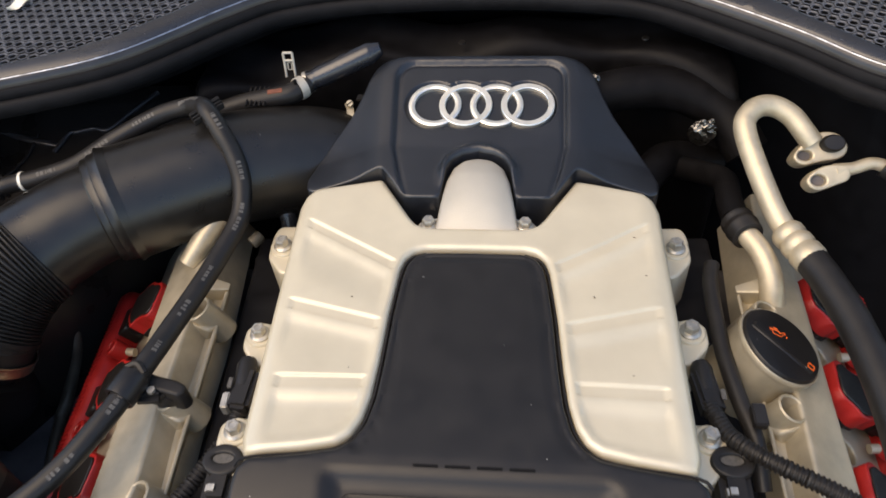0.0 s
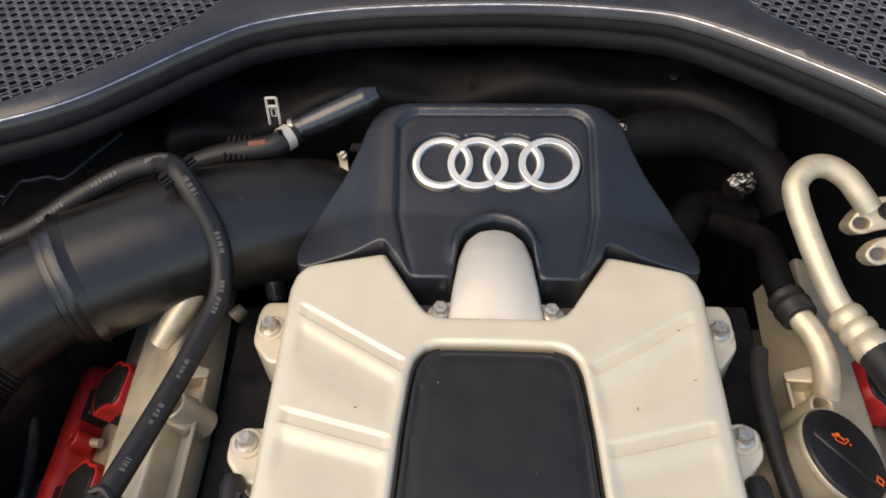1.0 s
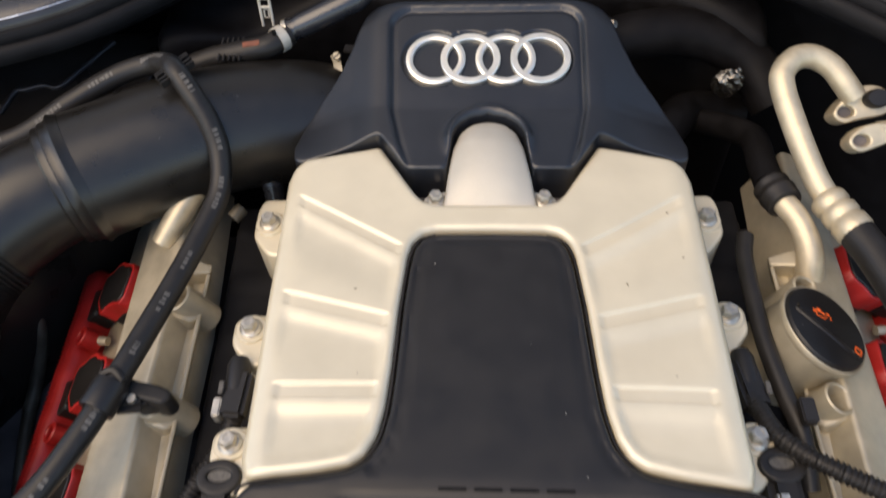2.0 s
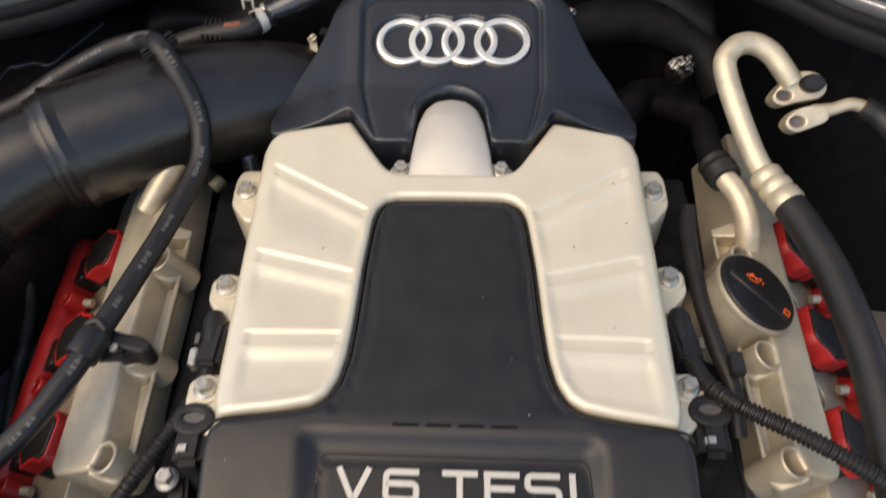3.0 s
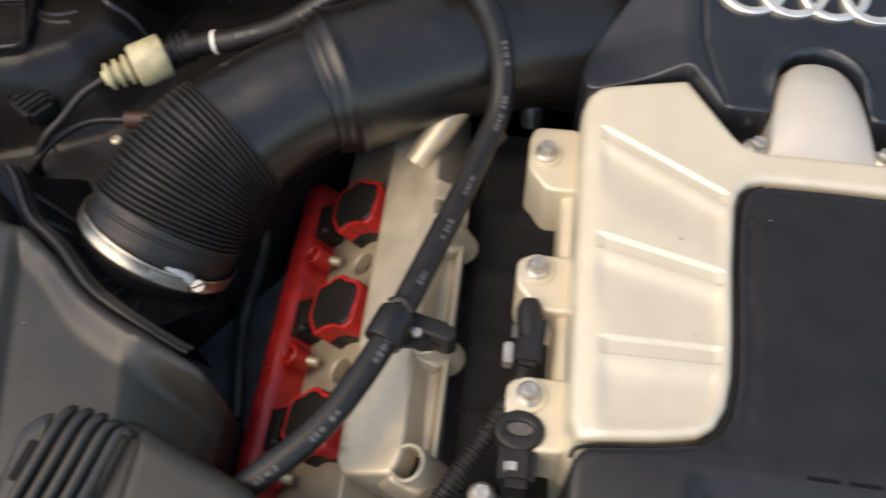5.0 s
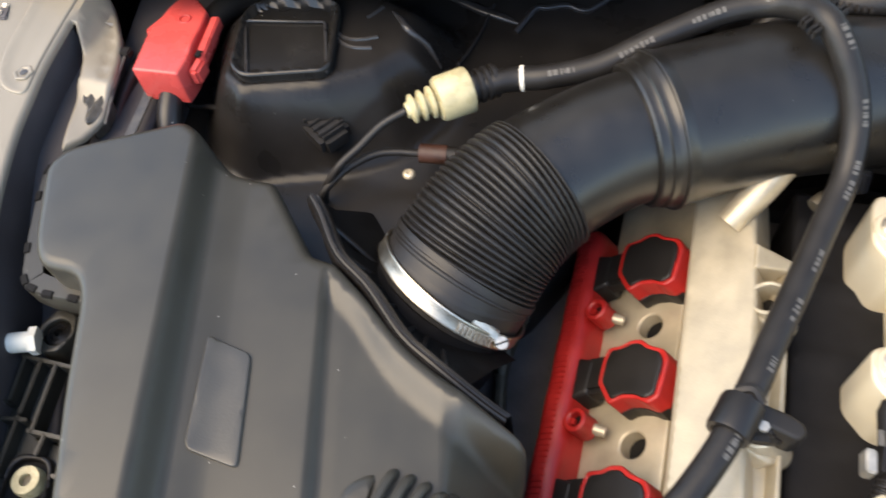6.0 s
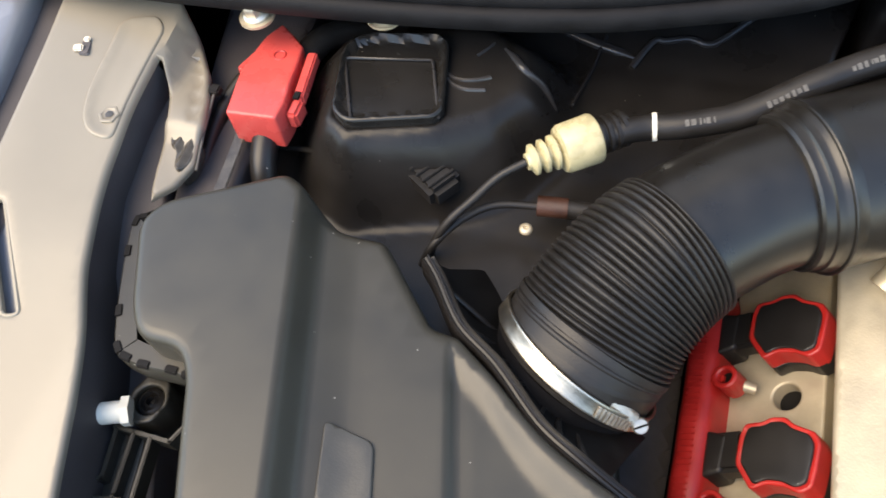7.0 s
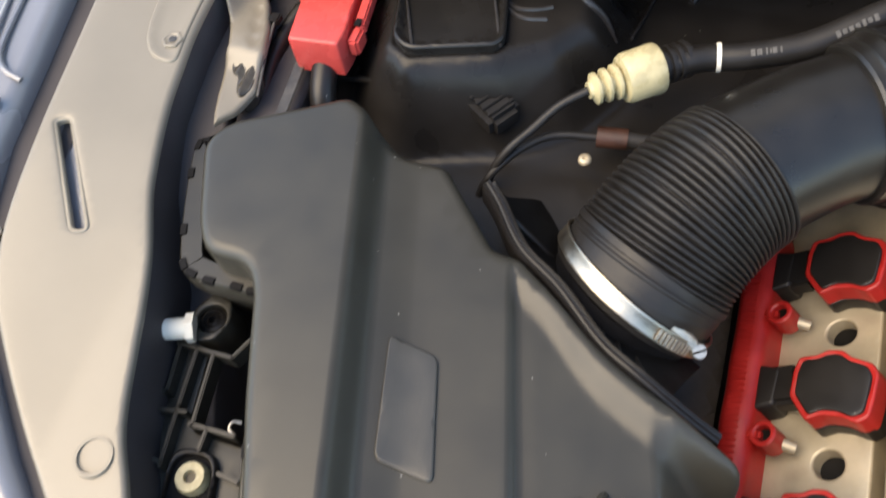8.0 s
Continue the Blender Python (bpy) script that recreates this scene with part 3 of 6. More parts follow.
part("bracket_strip", box(0.008, 0.12, 0.002, T(-0.709, 0.105, 0.868) @ pose(0, 0, 0, 2, 0, 5), 0.0006), SHADEPAINT, corner, "narrow greyish bracket strip")
part("inner_wall", box(0.03, 0.75, 0.30, T(-0.775, -0.1, 0.66), 0.004), TRIM, corner)
trim_w = [(0.128, 0.004), (0.105, 0.016), (0.080, 0.022), (0.052, 0.026), (0.0, 0.036), (-0.06, 0.030), (-0.13, 0.026), (-0.20, 0.026), (-0.27, 0.020)]
trim = [(float(wing_x(y)) - 0.014, y) for y, w in trim_w] + [(float(wing_x(y)) + w, y) for y, w in reversed(trim_w)]
part("gap_trim", slab(trim, lambda x, y, d: np.interp(y, [-0.2, -0.07, -0.02, 0.03, 0.15], [0.800, 0.812, 0.848, 0.862, 0.872]), 0.60, 0.004, 0.008), TRIM, corner, "smooth black trim along the wing")
for p in ((-0.618, 0.177, 0.922), (-0.707, 0.161, 0.922)):
    b_ = hex_bolt("strut_bolt", T(*p) @ pose(0, 0, 0, 12, 0, 0), "yellowish zinc bolt by the bulkhead seal", "strut bolts", 1.0)
    part("washer_plate", lathe([(0.0, -0.002), (0.0125, -0.002), (0.0125, -0.004), (0.0, -0.004)], 20, T(*p)), ALU, b_)
    part("stud", tube([(p[0], p[1], p[2] - 0.003), (p[0], p[1] + 0.03, p[2] - 0.014), (p[0], p[1] + 0.09, p[2] - 0.04)], 0.007, 10, 4), DARK, b_)
bolt_s = thing("panel_screw", T(-0.498, 0.079, 0.843), "small dusty screw in the black panel", "screw")
part("head", lathe([(0, 0), (0.0046, 0), (0.0044, 0.0016), (0.0030, 0.0028), (0.0018, 0.0028), (0.0012, 0.0016), (0, 0.0016)], 16, T(-0.498, 0.079, 0.843)), ALU, bolt_s)

# ---------- engine ----------
ENG = Matrix(((1, 0, 0, 0.0035), (-0.0245, 1, 0, 0), (0, 0, 1, 0), (0, 0, 0, 1)))


def mirror(half):
    """A closed outline from its right half, listed from the back middle to the front middle."""
    return half + [(-x, y) for x, y in reversed(half)]


cover_half = [(0.0005, 0.078), (0.040, 0.078), (0.050, 0.082), (0.056, 0.089), (0.084, 0.1355), (0.088, 0.136), (0.145, 0.124), (0.153, 0.117), (0.1565, 0.105), (0.1570, 0.0), (0.1570, -0.118), (0.153, -0.1295),
              (0.147, -0.1310), (0.110, -0.1262), (0.088, -0.1215), (0.079, -0.115), (0.0725, -0.103), (0.0685, -0.085), (0.066, -0.058), (0.0635, -0.013), (0.0590, 0.032), (0.056, 0.043), (0.049, 0.051), (0.040, 0.0535), (0.0005, 0.0540)]
RIDGES = [((0.141, 0.087), (0.0625, 0.0405)), ((0.142, 0.002), (0.0675, -0.017)), ((0.139, -0.068), (0.0745, -0.067))]


def cover_z(x, y, d):
    X = np.abs(x)
    z = 0.8925 + 0.0 * x + 0.0015 * np.clip((0.15 - X) / 0.09, 0, 1)
    fade = np.clip((d - 0.004) / 0.007, 0, 1)
    fade = fade * fade * (3 - 2 * fade)
    for (x1, y1), (x0, y0) in RIDGES:
        t = (X - x0) / (x1 - x0)
        s = (y0 + (y1 - y0) * t) - y
        on = np.clip((X - x0 + 0.004) / 0.006, 0, 1) * np.clip((x1 + 0.004 - X) / 0.006, 0, 1) * fade
        ease = lambda v: np.clip(v, 0, 1) ** 2 * (3 - 2 * np.clip(v, 0, 1))
        drop = 0.0021 * ease(s / 0.0024) - 0.0013 * np.clip((s - 0.0107) / 0.0007, 0, 1)
        drop = drop + 0.0022 * ease((s - 0.0125) / 0.013) - 0.0028 * ease((s - 0.024) / 0.042)
        z = z - on * drop
    z = z - 0.006 * np.clip((X - 0.135) / 0.022, 0, 1) ** 2
    return z


def fine_cover():
    extra = []
    for side in (1, -1):
        for (x1, y1), (x0, y0) in RIDGES:
            for t in np.linspace(-0.04, 1.04, 46):
                for s in (-0.0055, -0.0028, -0.0010, 0.0, 0.0007, 0.0013, 0.0019, 0.0026, 0.0036, 0.0060, 0.0085, 0.0107, 0.0115, 0.0130, 0.0155, 0.019):
                    extra.append((side * (x0 + (x1 - x0) * t), y0 + (y1 - y0) * t - s))
    bm = slab(rounded(mirror(cover_half), 0.002, 2), cover_z, 0.79, 0.0055, 0.0032, m=ENG, extra=extra)
    for v in bm.verts:
        v.co.x -= 0.0032 * float(ease01((v.co.x - 0.10) / 0.04))
    return bm


engine_cover = thing("supercharger_cover", T(0.0035, 0, 0.80), "champagne ribbed engine cover with dark plastic trims", "engine cover")
part("ribbed_cover", fine_cover(), CHAMPAGNE, engine_cover, "champagne painted cover with stepped ribs")

panel_half = [(0.0005, 0.0505), (0.038, 0.0500), (0.049, 0.0455), (0.0545, 0.036), (0.0575, 0.020), (0.0605, -0.013), (0.063, -0.058), (0.0655, -0.087), (0.070, -0.107), (0.077, -0.1185), (0.087, -0.1255), (0.110, -0.1302), (0.147, -0.1350),
              (0.154, -0.142), (0.156, -0.155), (0.156, -0.25), (0.145, -0.27), (0.0005, -0.272)]


def plate_z(y):
    return 0.8935 - 0.0085 * ease01((-0.1385 - y) / 0.0115) - 0.15 * np.maximum(0, -0.150 - y)


def panel_z(x, y, d):
    z = 0.8945 - 0.04 * np.clip((-0.128 - y) / 0.14, 0, 1) ** 1.4
    z = z - 0.0018 * np.exp(-((d - 0.006) / 0.0025) ** 2) * (y > -0.125)
    # the front drops over a rounded ledge into the recess of the name plate
    inn = ease01((0.0985 - np.abs(x - 0.003)) / 0.013) * ease01((-0.1335 - y) / 0.004)
    return z * (1 - inn) + plate_z(y) * inn


cpanel = part("centre_panel", slab(rounded(mirror(panel_half), 0.003, 2), panel_z, 0.80, 0.0045, 0.004, m=ENG), SOFT, engine_cover, "matt black centre panel with a stepped front")
trim_path = [(x, y) for x, y in panel_half[1:14]]
for s in (1, -1):
    off = [(s * (x + 0.0018), y + 0.0006, 0.8895) for x, y in [tuple(p) for p in smooth_line(trim_path, 4)]]
    bm = tube(off, 0.0013, 6, 0)
    bm.transform(ENG)
    part("edge_gasket", bm, RUBBER, cpanel)
# Slots are flush black bars, their inner shade put into the colour.
for k in range(4):
    part("air_slot", box(0.0172, 0.0026, 0.003, ENG @ T(-0.0262 + 0.0210 * k, -0.1358, 0.8926), 0.0005), BLACK, cpanel)

# name plate with raised letters in the recess
PLM = ENG @ T(0.0, -0.1535, float(plate_z(-0.1535)) + 0.0012) @ Matrix.Rotation(math.atan(0.15), 4, 'X')
nplate = part("name_plate", slab(rounded([(-0.0815, 0.0), (0.0900, 0.0), (0.0930, -0.055), (-0.0850, -0.055)], 0.008), lambda x, y, d: 0.0 * x - 0.0008 * np.exp(-((d - 0.0025) / 0.0012) ** 2), -0.006, 0.0012, 0.004, m=PLM), PLATE, engine_cover, "gloss black name plate with silver letters")


def letter(strokes_2d, x0, w, m, t=0.0040, h=0.0016):
    """Raised flat strokes; each path runs over a unit square, v downwards."""
    bm = bmesh.new()
    for path in strokes_2d:
        p = [(x0 + u * w, -0.0085 - v * 0.0205, h) for u, v in path]
        merge(bm, sweep(p, [(-t / 2, -h), (-t / 2, -0.0004), (-t / 2 + 0.0004, 0.0), (t / 2 - 0.0004, 0.0), (t / 2, -0.0004), (t / 2, -h)]))
    bm.transform(m)
    return bm


def bent(pts, r=0.16):
    """An open path with rounded corners."""
    out = [pts[0]]
    for p0, p, p1 in zip(pts, pts[1:], pts[2:]):
        a, p_, c = Vector(p0), Vector(p), Vector(p1)
        d = min(r, (a - p_).length * 0.49, (c - p_).length * 0.49)
        a, c = p_ + (a - p_).normalized() * d, p_ + (c - p_).normalized() * d
        out += [tuple(a * (1 - t) ** 2 + p_ * 2 * t * (1 - t) + c * t * t) for t in (0, 0.25, 0.5, 0.75, 1)]
    return out + [pts[-1]]


SIX = bent([(0.98, 0.09), (0.09, 0.09), (0.09, 0.91), (0.91, 0.91), (0.91, 0.44), (0.09, 0.44)])
ESS = bent([(0.96, 0.09), (0.08, 0.09), (0.08, 0.5), (0.92, 0.5), (0.92, 0.91), (0.04, 0.91)])
NAME = (("letter_v", [[(0.09, 0.0), (0.5, 1.0)], [(0.91, 0.0), (0.5, 1.0)]], -0.0695, 0.0235),
        ("letter_six", [SIX], -0.0395, 0.0232),
        ("letter_t", [[(0.0, 0.09), (1.0, 0.09)], [(0.5, 0.18), (0.5, 1.0)]], -0.0025, 0.0222),
        ("letter_f", [[(0.0, 0.09), (1.0, 0.09)], [(0.10, 0.18), (0.10, 1.0)], [(0.18, 0.50), (0.86, 0.50)]], 0.0235, 0.0222),
        ("letter_s", [ESS], 0.0488, 0.0228),
        ("letter_i", [[(0.5, 0.0), (0.5, 1.0)]], 0.0765, 0.0040))
for nm, st, x0, w in NAME:
    part(nm, letter(st, x0, w, PLM), SNOUT, nplate, "raised satin silver letter")

cap_half = [(0.0005, 0.160), (0.013, 0.157), (0.022, 0.150), (0.0275, 0.140), (0.0325, 0.1085), (0.060, 0.1085), (0.0665, 0.112), (0.0855, 0.1395), (0.092, 0.1385), (0.148, 0.1255), (0.155, 0.129), (0.1575, 0.145), (0.152, 0.168), (0.139, 0.190),
            (0.1225, 0.213), (0.113, 0.233), (0.1075, 0.249), (0.101, 0.262), (0.092, 0.2692), (0.076, 0.2716), (0.0005, 0.2726)]


def round_box(q, p, r):
    """Distance outside a corner that is rounded by r."""
    return np.hypot(np.maximum(q + r, 0), np.maximum(p + r, 0)) + np.minimum(np.maximum(q + r, p + r), 0) - r


def field_half(y):
    return np.interp(y, [0.10, 0.135, 0.165, 0.235, 0.262], [0.0585, 0.0690, 0.0755, 0.0775, 0.077])


def cap_lines():
    """Points along the frame of the cap, so that its edge is drawn cleanly."""
    pts = []
    for off in (-0.004, -0.0025, -0.0012, 0.0, 0.0012, 0.0024, 0.0036, 0.0048, 0.0065):
        for y in np.linspace(0.104, 0.2445, 80):
            pts.append((float(field_half(y)) + off, y))
        for a in np.linspace(0, math.pi / 2, 10)[1:-1]:
            pts.append((0.0612 + (0.016 + off) * math.cos(a), 0.2445 + (0.016 + off) * math.sin(a)))
        for x in np.linspace(0.0, 0.061, 28):
            pts.append((x, 0.2605 + off))
    for k in (2, 3):
        for rr in (0.0248, 0.0260, 0.0269, 0.0278, 0.0288):
            for a in np.linspace(0, 2 * math.pi, 72, endpoint=False):
                q = ((k - 1.5) * 0.0286 + rr * math.cos(a), 0.2135 + rr * math.sin(a))
                if q[0] > 0 and all(math.hypot(q[0] - (j - 1.5) * 0.0286, q[1] - 0.2135) >= rr - 0.0002 for j in range(4)):
                    pts.append(q)
    return pts + [(-x, y) for x, y in pts if x > 0]


def cap_z(x, y, d):
    X = np.abs(x)
    slope = np.where(y > 0.166, 0.9145 + 0.23 * (y - 0.2135), 0.9036 - 0.09 * (0.166 - y))
    # inner field, the groove round it, the raised frame, the falling shoulders
    wi = field_half(y)
    inn = round_box(X - wi, y - 0.2605, 0.016)
    fr = np.clip(inn / 0.0045, 0, 1)
    z = slope + (0.0036 * fr * fr * (3 - 2 * fr) - 0.0012 * np.exp(-((inn + 0.0004) / 0.0018) ** 2)) * np.clip((y - 0.10) / 0.03, 0.3, 1)
    wo = np.interp(y, [0.10, 0.138, 0.165, 0.235, 0.27], [0.080, 0.0870, 0.0900, 0.0920, 0.092])
    out = round_box(X - wo, y - 0.2660, 0.024)
    z = z - (0.56 - 2.0 * np.clip(out - 0.02, 0, 0.05)) * 0.5 * (out + np.sqrt(out ** 2 + 0.006 ** 2)) * (0.42 + 0.58 * ease01((y - 0.120) / 0.06))
    z = z - 0.0045 * ease01((X - 0.086) / 0.030) * ease01((0.172 - y) / 0.045)
    arch = np.sqrt(X ** 2 + np.maximum(0, y - 0.134) ** 2)
    z = z + 0.0055 * np.exp(-((arch - 0.030) / 0.0042) ** 2) * (y > 0.118) * np.clip((y - 0.118) / 0.02, 0, 1)
    # sunken field round the rings
    near = np.min([np.hypot(x - (k - 1.5) * 0.0286, y - 0.2135) for k in range(4)], axis=0)
    z = z - 0.0030 * np.clip((0.0278 - near) / 0.0018, 0, 1)
    return z


part("badge_cap", slab(rounded(mirror(cap_half), 0.003, 2), cap_z, 0.80, 0.0020, 0.0025, m=ENG, extra=cap_lines()), SKYTINTPL, engine_cover, "black satin cap over the back, tinted blue for reflected sky", smooth=75)

badge = thing("ring_badge", T(0.0035, 0.2135, 0.915), "four interlocked satin chrome rings", "badge")
tilt = math.atan(0.23)
for k in range(4):
    R, r = 0.0217, 0.0029
    x0 = (k - 1.5) * 0.0286
    m = T(0.0045 + x0, 0.2135 - 0.0245 * x0, float(cap_z(np.array([0.0]), np.array([0.2135]), None)[0]) + 0.0016) @ pose(0, 0, 0, math.degrees(tilt), 0, 0)
    hgt = 0.0024 + 0.0004 * (k % 2)
    prof = [(R - r, -0.002), (R - r, hgt * 0.75), (R - r * 0.75, hgt), (R + r * 0.75, hgt), (R + r, hgt * 0.75), (R + r, -0.002)]
    part("ring", lathe(prof, 56, m), CHROME, badge)

snout = thing("bypass_snout", T(0.0035, 0.07, 0.88), "silver cast snout at the middle of the cover", "casting")
sn = [(0.0355, 0.0735), (0.0320, 0.100), (0.0280, 0.128), (0.0228, 0.144), (0.0125, 0.1525), (0.0005, 0.155)]
rise = lambda y: 1 - (1 - np.clip((y - 0.0735) / 0.050, 0, 1)) ** 2
part("snout_body", slab(rounded([(x, y) for x, y in sn] + [(-x, y) for x, y in reversed(sn)], 0.002, 2), lambda x, y, d: 0.8895 + 0.007 * rise(y) + 0.0105 * (0.12 + 0.88 * rise(y)) * (1 - np.clip(np.abs(x) / np.interp(y, [0.07, 0.13, 0.157], [0.0365, 0.029, 0.022]), 0, 1) ** 2.4) * np.clip((0.160 - y) / 0.03, 0, 1) ** 0.5, 0.84, 0.0032, 0.0022, m=ENG), SNOUT, snout)
part("foot", slab(rounded([(-0.050, 0.0795), (0.050, 0.0795), (0.050, 0.090), (0.034, 0.096), (-0.034, 0.096), (-0.050, 0.090)], 0.004), 0.8860, 0.84, 0.002, 0.004, m=ENG), SNOUT, snout)
for s in (-1, 1):
    hex_bolt("snout_bolt", T(0.0035 + s * 0.0405, 0.0855 - 0.001 * s, 0.8870), "small bright flange bolt beside the snout", "snout bolts", 0.75)
    pin = thing("locating_pin", T(0.0035 + s * 0.040, 0.100, 0.876), "small dull metal dowel under the cap", "pin")
    part("body", lathe([(0, 0), (0.004, 0), (0.004, 0.008), (0.003, 0.009), (0, 0.009)], 12, ENG @ T(s * 0.040, 0.100, 0.874) @ pose(0, 0, 0, 70, 0, 0)), STEEL, pin)
    # Dark plate added for the shade in the gap under the cap.
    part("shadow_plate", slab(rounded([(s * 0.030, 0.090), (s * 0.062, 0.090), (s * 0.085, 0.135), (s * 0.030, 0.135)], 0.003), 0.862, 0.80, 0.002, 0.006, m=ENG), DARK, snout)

# supercharger housing with its bolt lugs
housing = thing("supercharger_housing", T(0, 0, 0.72), "cast champagne housing below the cover", "casting")
part("housing_body", slab(rounded([(-0.161, 0.115), (0.165, 0.110), (0.165, -0.125), (-0.161, -0.120)], 0.008), 0.838, 0.70, 0.006, 0.02), CHAMPAGNE, housing)
BOLTS = {-1: (0.098, 0.0, -0.089), 1: (0.095, 0.007, -0.087)}
for s in (-1, 1):
    for k, (a, b2, w) in enumerate(((0.027, 0.031, 0.187), (0.013, 0.030, 0.188), (0.013, 0.034, 0.188))):
        y = BOLTS[s][k]
        o = [(s * 0.150, y + a), (s * (w - 0.004 if k == 0 else 0.179), y + a), (s * w, y + a * 0.6), (s * w, y - 0.012), (s * 0.172, y - b2), (s * 0.150, y - b2)]
        part("bolt_lug", slab(rounded(o, 0.006), lambda x, y, d: 0.8455 + 0.0 * x, 0.76, 0.0028, 0.005), CHAMPAGNE, housing)
        part("boss", lathe([(0, 0), (0.0125, 0), (0.0120, 0.004), (0.0110, 0.005), (0, 0.005)], 20, T(s * 0.1742, y, 0.8425)), CHAMPAGNE, housing)
        hex_bolt("cover_bolt", T(s * 0.1742, y, 0.8480) @ pose(0, 0, 0, 0, 0, 17 * k + 9 * s), "dull silver flange bolt in the housing lug", "housing bolts", 0.88)

# black manifold floor between housing and valve covers
mani = thing("intake_manifold", T(0, 0, 0.7), "black plastic manifold beside the supercharger", "manifold")
for s in (-1, 1):
    part("side_rail", slab(rounded([(s * 0.155, 0.16), (s * 0.222, 0.16), (s * 0.218, -0.25), (s * 0.155, -0.25)], 0.006), lambda x, y, d: 0.792 + 0.003 * (np.abs(((y + 0.5) % 0.055) - 0.0275) < 0.003), 0.60, 0.004, 0.008), SEALRUB, mani)

# ---------- cylinder banks, built once in bank axes: u inward and up, v back, n out ----------
def bank(side, slope=38, origin=(0.25, 0.825)):
    """side -1: the bank by the airbox; 1: the other. slope: how far the face leans outward."""
    a = radians(slope)
    u = Vector((-side * math.cos(a), 0, math.sin(a)))
    n = Vector((side * math.sin(a), 0, math.cos(a)))
    v = n.cross(u)
    m = Matrix((u, v, n)).transposed().to_4x4()
    m.translation = (side * origin[0], 0, origin[1])
    return m, (1 if v.y > 0 else -1)


def stud_ring(r0, r1, h0, h1, m):
    return lathe([(r1, h0), (r1, h1 - 0.001), (r1 - 0.001, h1), (r0 + 0.001, h1), (r0, h1 - 0.001), (r0, h0)], 24, m)


def valve_cover(side):
    m, f = bank(side)
    vc = thing("valve_cover", m, "champagne cast aluminium valve cover with deep pockets", "valve cover", "valve covers")

    def poly(pts):
        return [(u, v * f) for u, v in pts]
    rear = 0.19
    du = 0.010 if side > 0 else 0.0
    md, _ = bank(side, 24, (0.25, 0.828))
    mp, _ = bank(side, -20, (0.2385, 0.822))
    part("top_deck", slab(rounded(poly([(-0.050 + du, rear), (-0.012, rear), (-0.004, 0.09), (0.0, 0.03), (-0.001, -0.06), (0.002, -0.128), (-0.004, -0.142), (-0.040 + du, -0.142), (-0.046 + du, -0.134)]), 0.005), 0.0, -0.055, 0.0035, 0.008, m=md), CASTING, vc)
    part("pocket_floor", slab(rounded(poly([(-0.018, 0.078), (0.012, 0.078), (0.012, -0.14), (-0.018, -0.14)]), 0.003), lambda u, v, d: -0.016 + 0.18 * np.clip(-u, 0, 1) + 0.004 * np.clip((0.006 - d) / 0.006, 0, 1), -0.024, 0.002, 0.004, m=mp), CASTING, vc)
    part("inner_rim", slab(rounded(poly([(0.0095, 0.080), (0.0130, 0.080), (0.0130, -0.14), (0.0095, -0.14)]), 0.001), -0.002, -0.020, 0.0015, 0.006, m=mp), CASTING, vc)
    part("rear_web", slab(rounded(poly([(-0.016, 0.082), (0.013, 0.078), (0.013, 0.070), (-0.016, 0.062)]), 0.002), 0.001, -0.04, 0.0018, 0.004, m=mp), CASTING, vc)
    for k, y in enumerate((0.040, -0.050, -0.134)):
        web = poly([(-0.016, y + 0.011), (-0.002, y + 0.0145), (0.012, y + 0.012), (0.0135, y - 0.010), (0.006, y - 0.0165), (-0.006, y - 0.014), (-0.016, y - 0.011)])
        part("web", slab(rounded(web, 0.003), lambda u, v, d: -0.0015 - 0.10 * np.maximum(0, u), -0.026, 0.003, 0.004, holes=[circle(-0.003, y * f, 0.0112, 24, 0.0108)], m=mp), CASTING, vc)
        pm = mp @ T(-0.0065, y * f, 0.0035) @ Matrix.Rotation(radians(-44), 4, 'Y')
        part("stud_tube", stud_ring(0.0098, 0.0124, -0.036, 0.0030, pm), CASTING, vc)
        # Black disc in the tube, its shade put into the colour.
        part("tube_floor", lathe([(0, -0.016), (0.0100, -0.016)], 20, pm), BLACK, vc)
    # lower plate on which the coils stand
    holes = [circle(-0.0855, y * f, 0.0095) for y in (0.038, -0.054)]
    part("coil_plate", slab(rounded(poly([(-0.060, rear), (-0.128, rear), (-0.128, -0.15), (-0.060, -0.15)]), 0.004), -0.012, -0.06, 0.002, 0.01, holes=holes, m=m @ T(du, 0, 0)), CASTING, vc)
    for y in (0.038, -0.054):
        # Black disc that paints the coil hole's shaded bottom.
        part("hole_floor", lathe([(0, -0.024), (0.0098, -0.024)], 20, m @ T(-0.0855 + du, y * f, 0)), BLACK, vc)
    return vc, m @ T(du, 0, 0), f


coil_shape = [(-0.028, -0.007), (-0.027, 0.012), (-0.024, 0.022), (-0.012, 0.023), (-0.006, 0.0265), (0.004, 0.0265), (0.010, 0.021), (0.024, 0.016), (0.028, 0.008), (0.026, -0.010), (0.024, -0.021), (0.016, -0.0255), (0.006, -0.021), (-0.006, -0.020), (-0.016, -0.0245)]


coil_outline = [(x * 0.94, y * 0.94) for x, y in coil_shape]


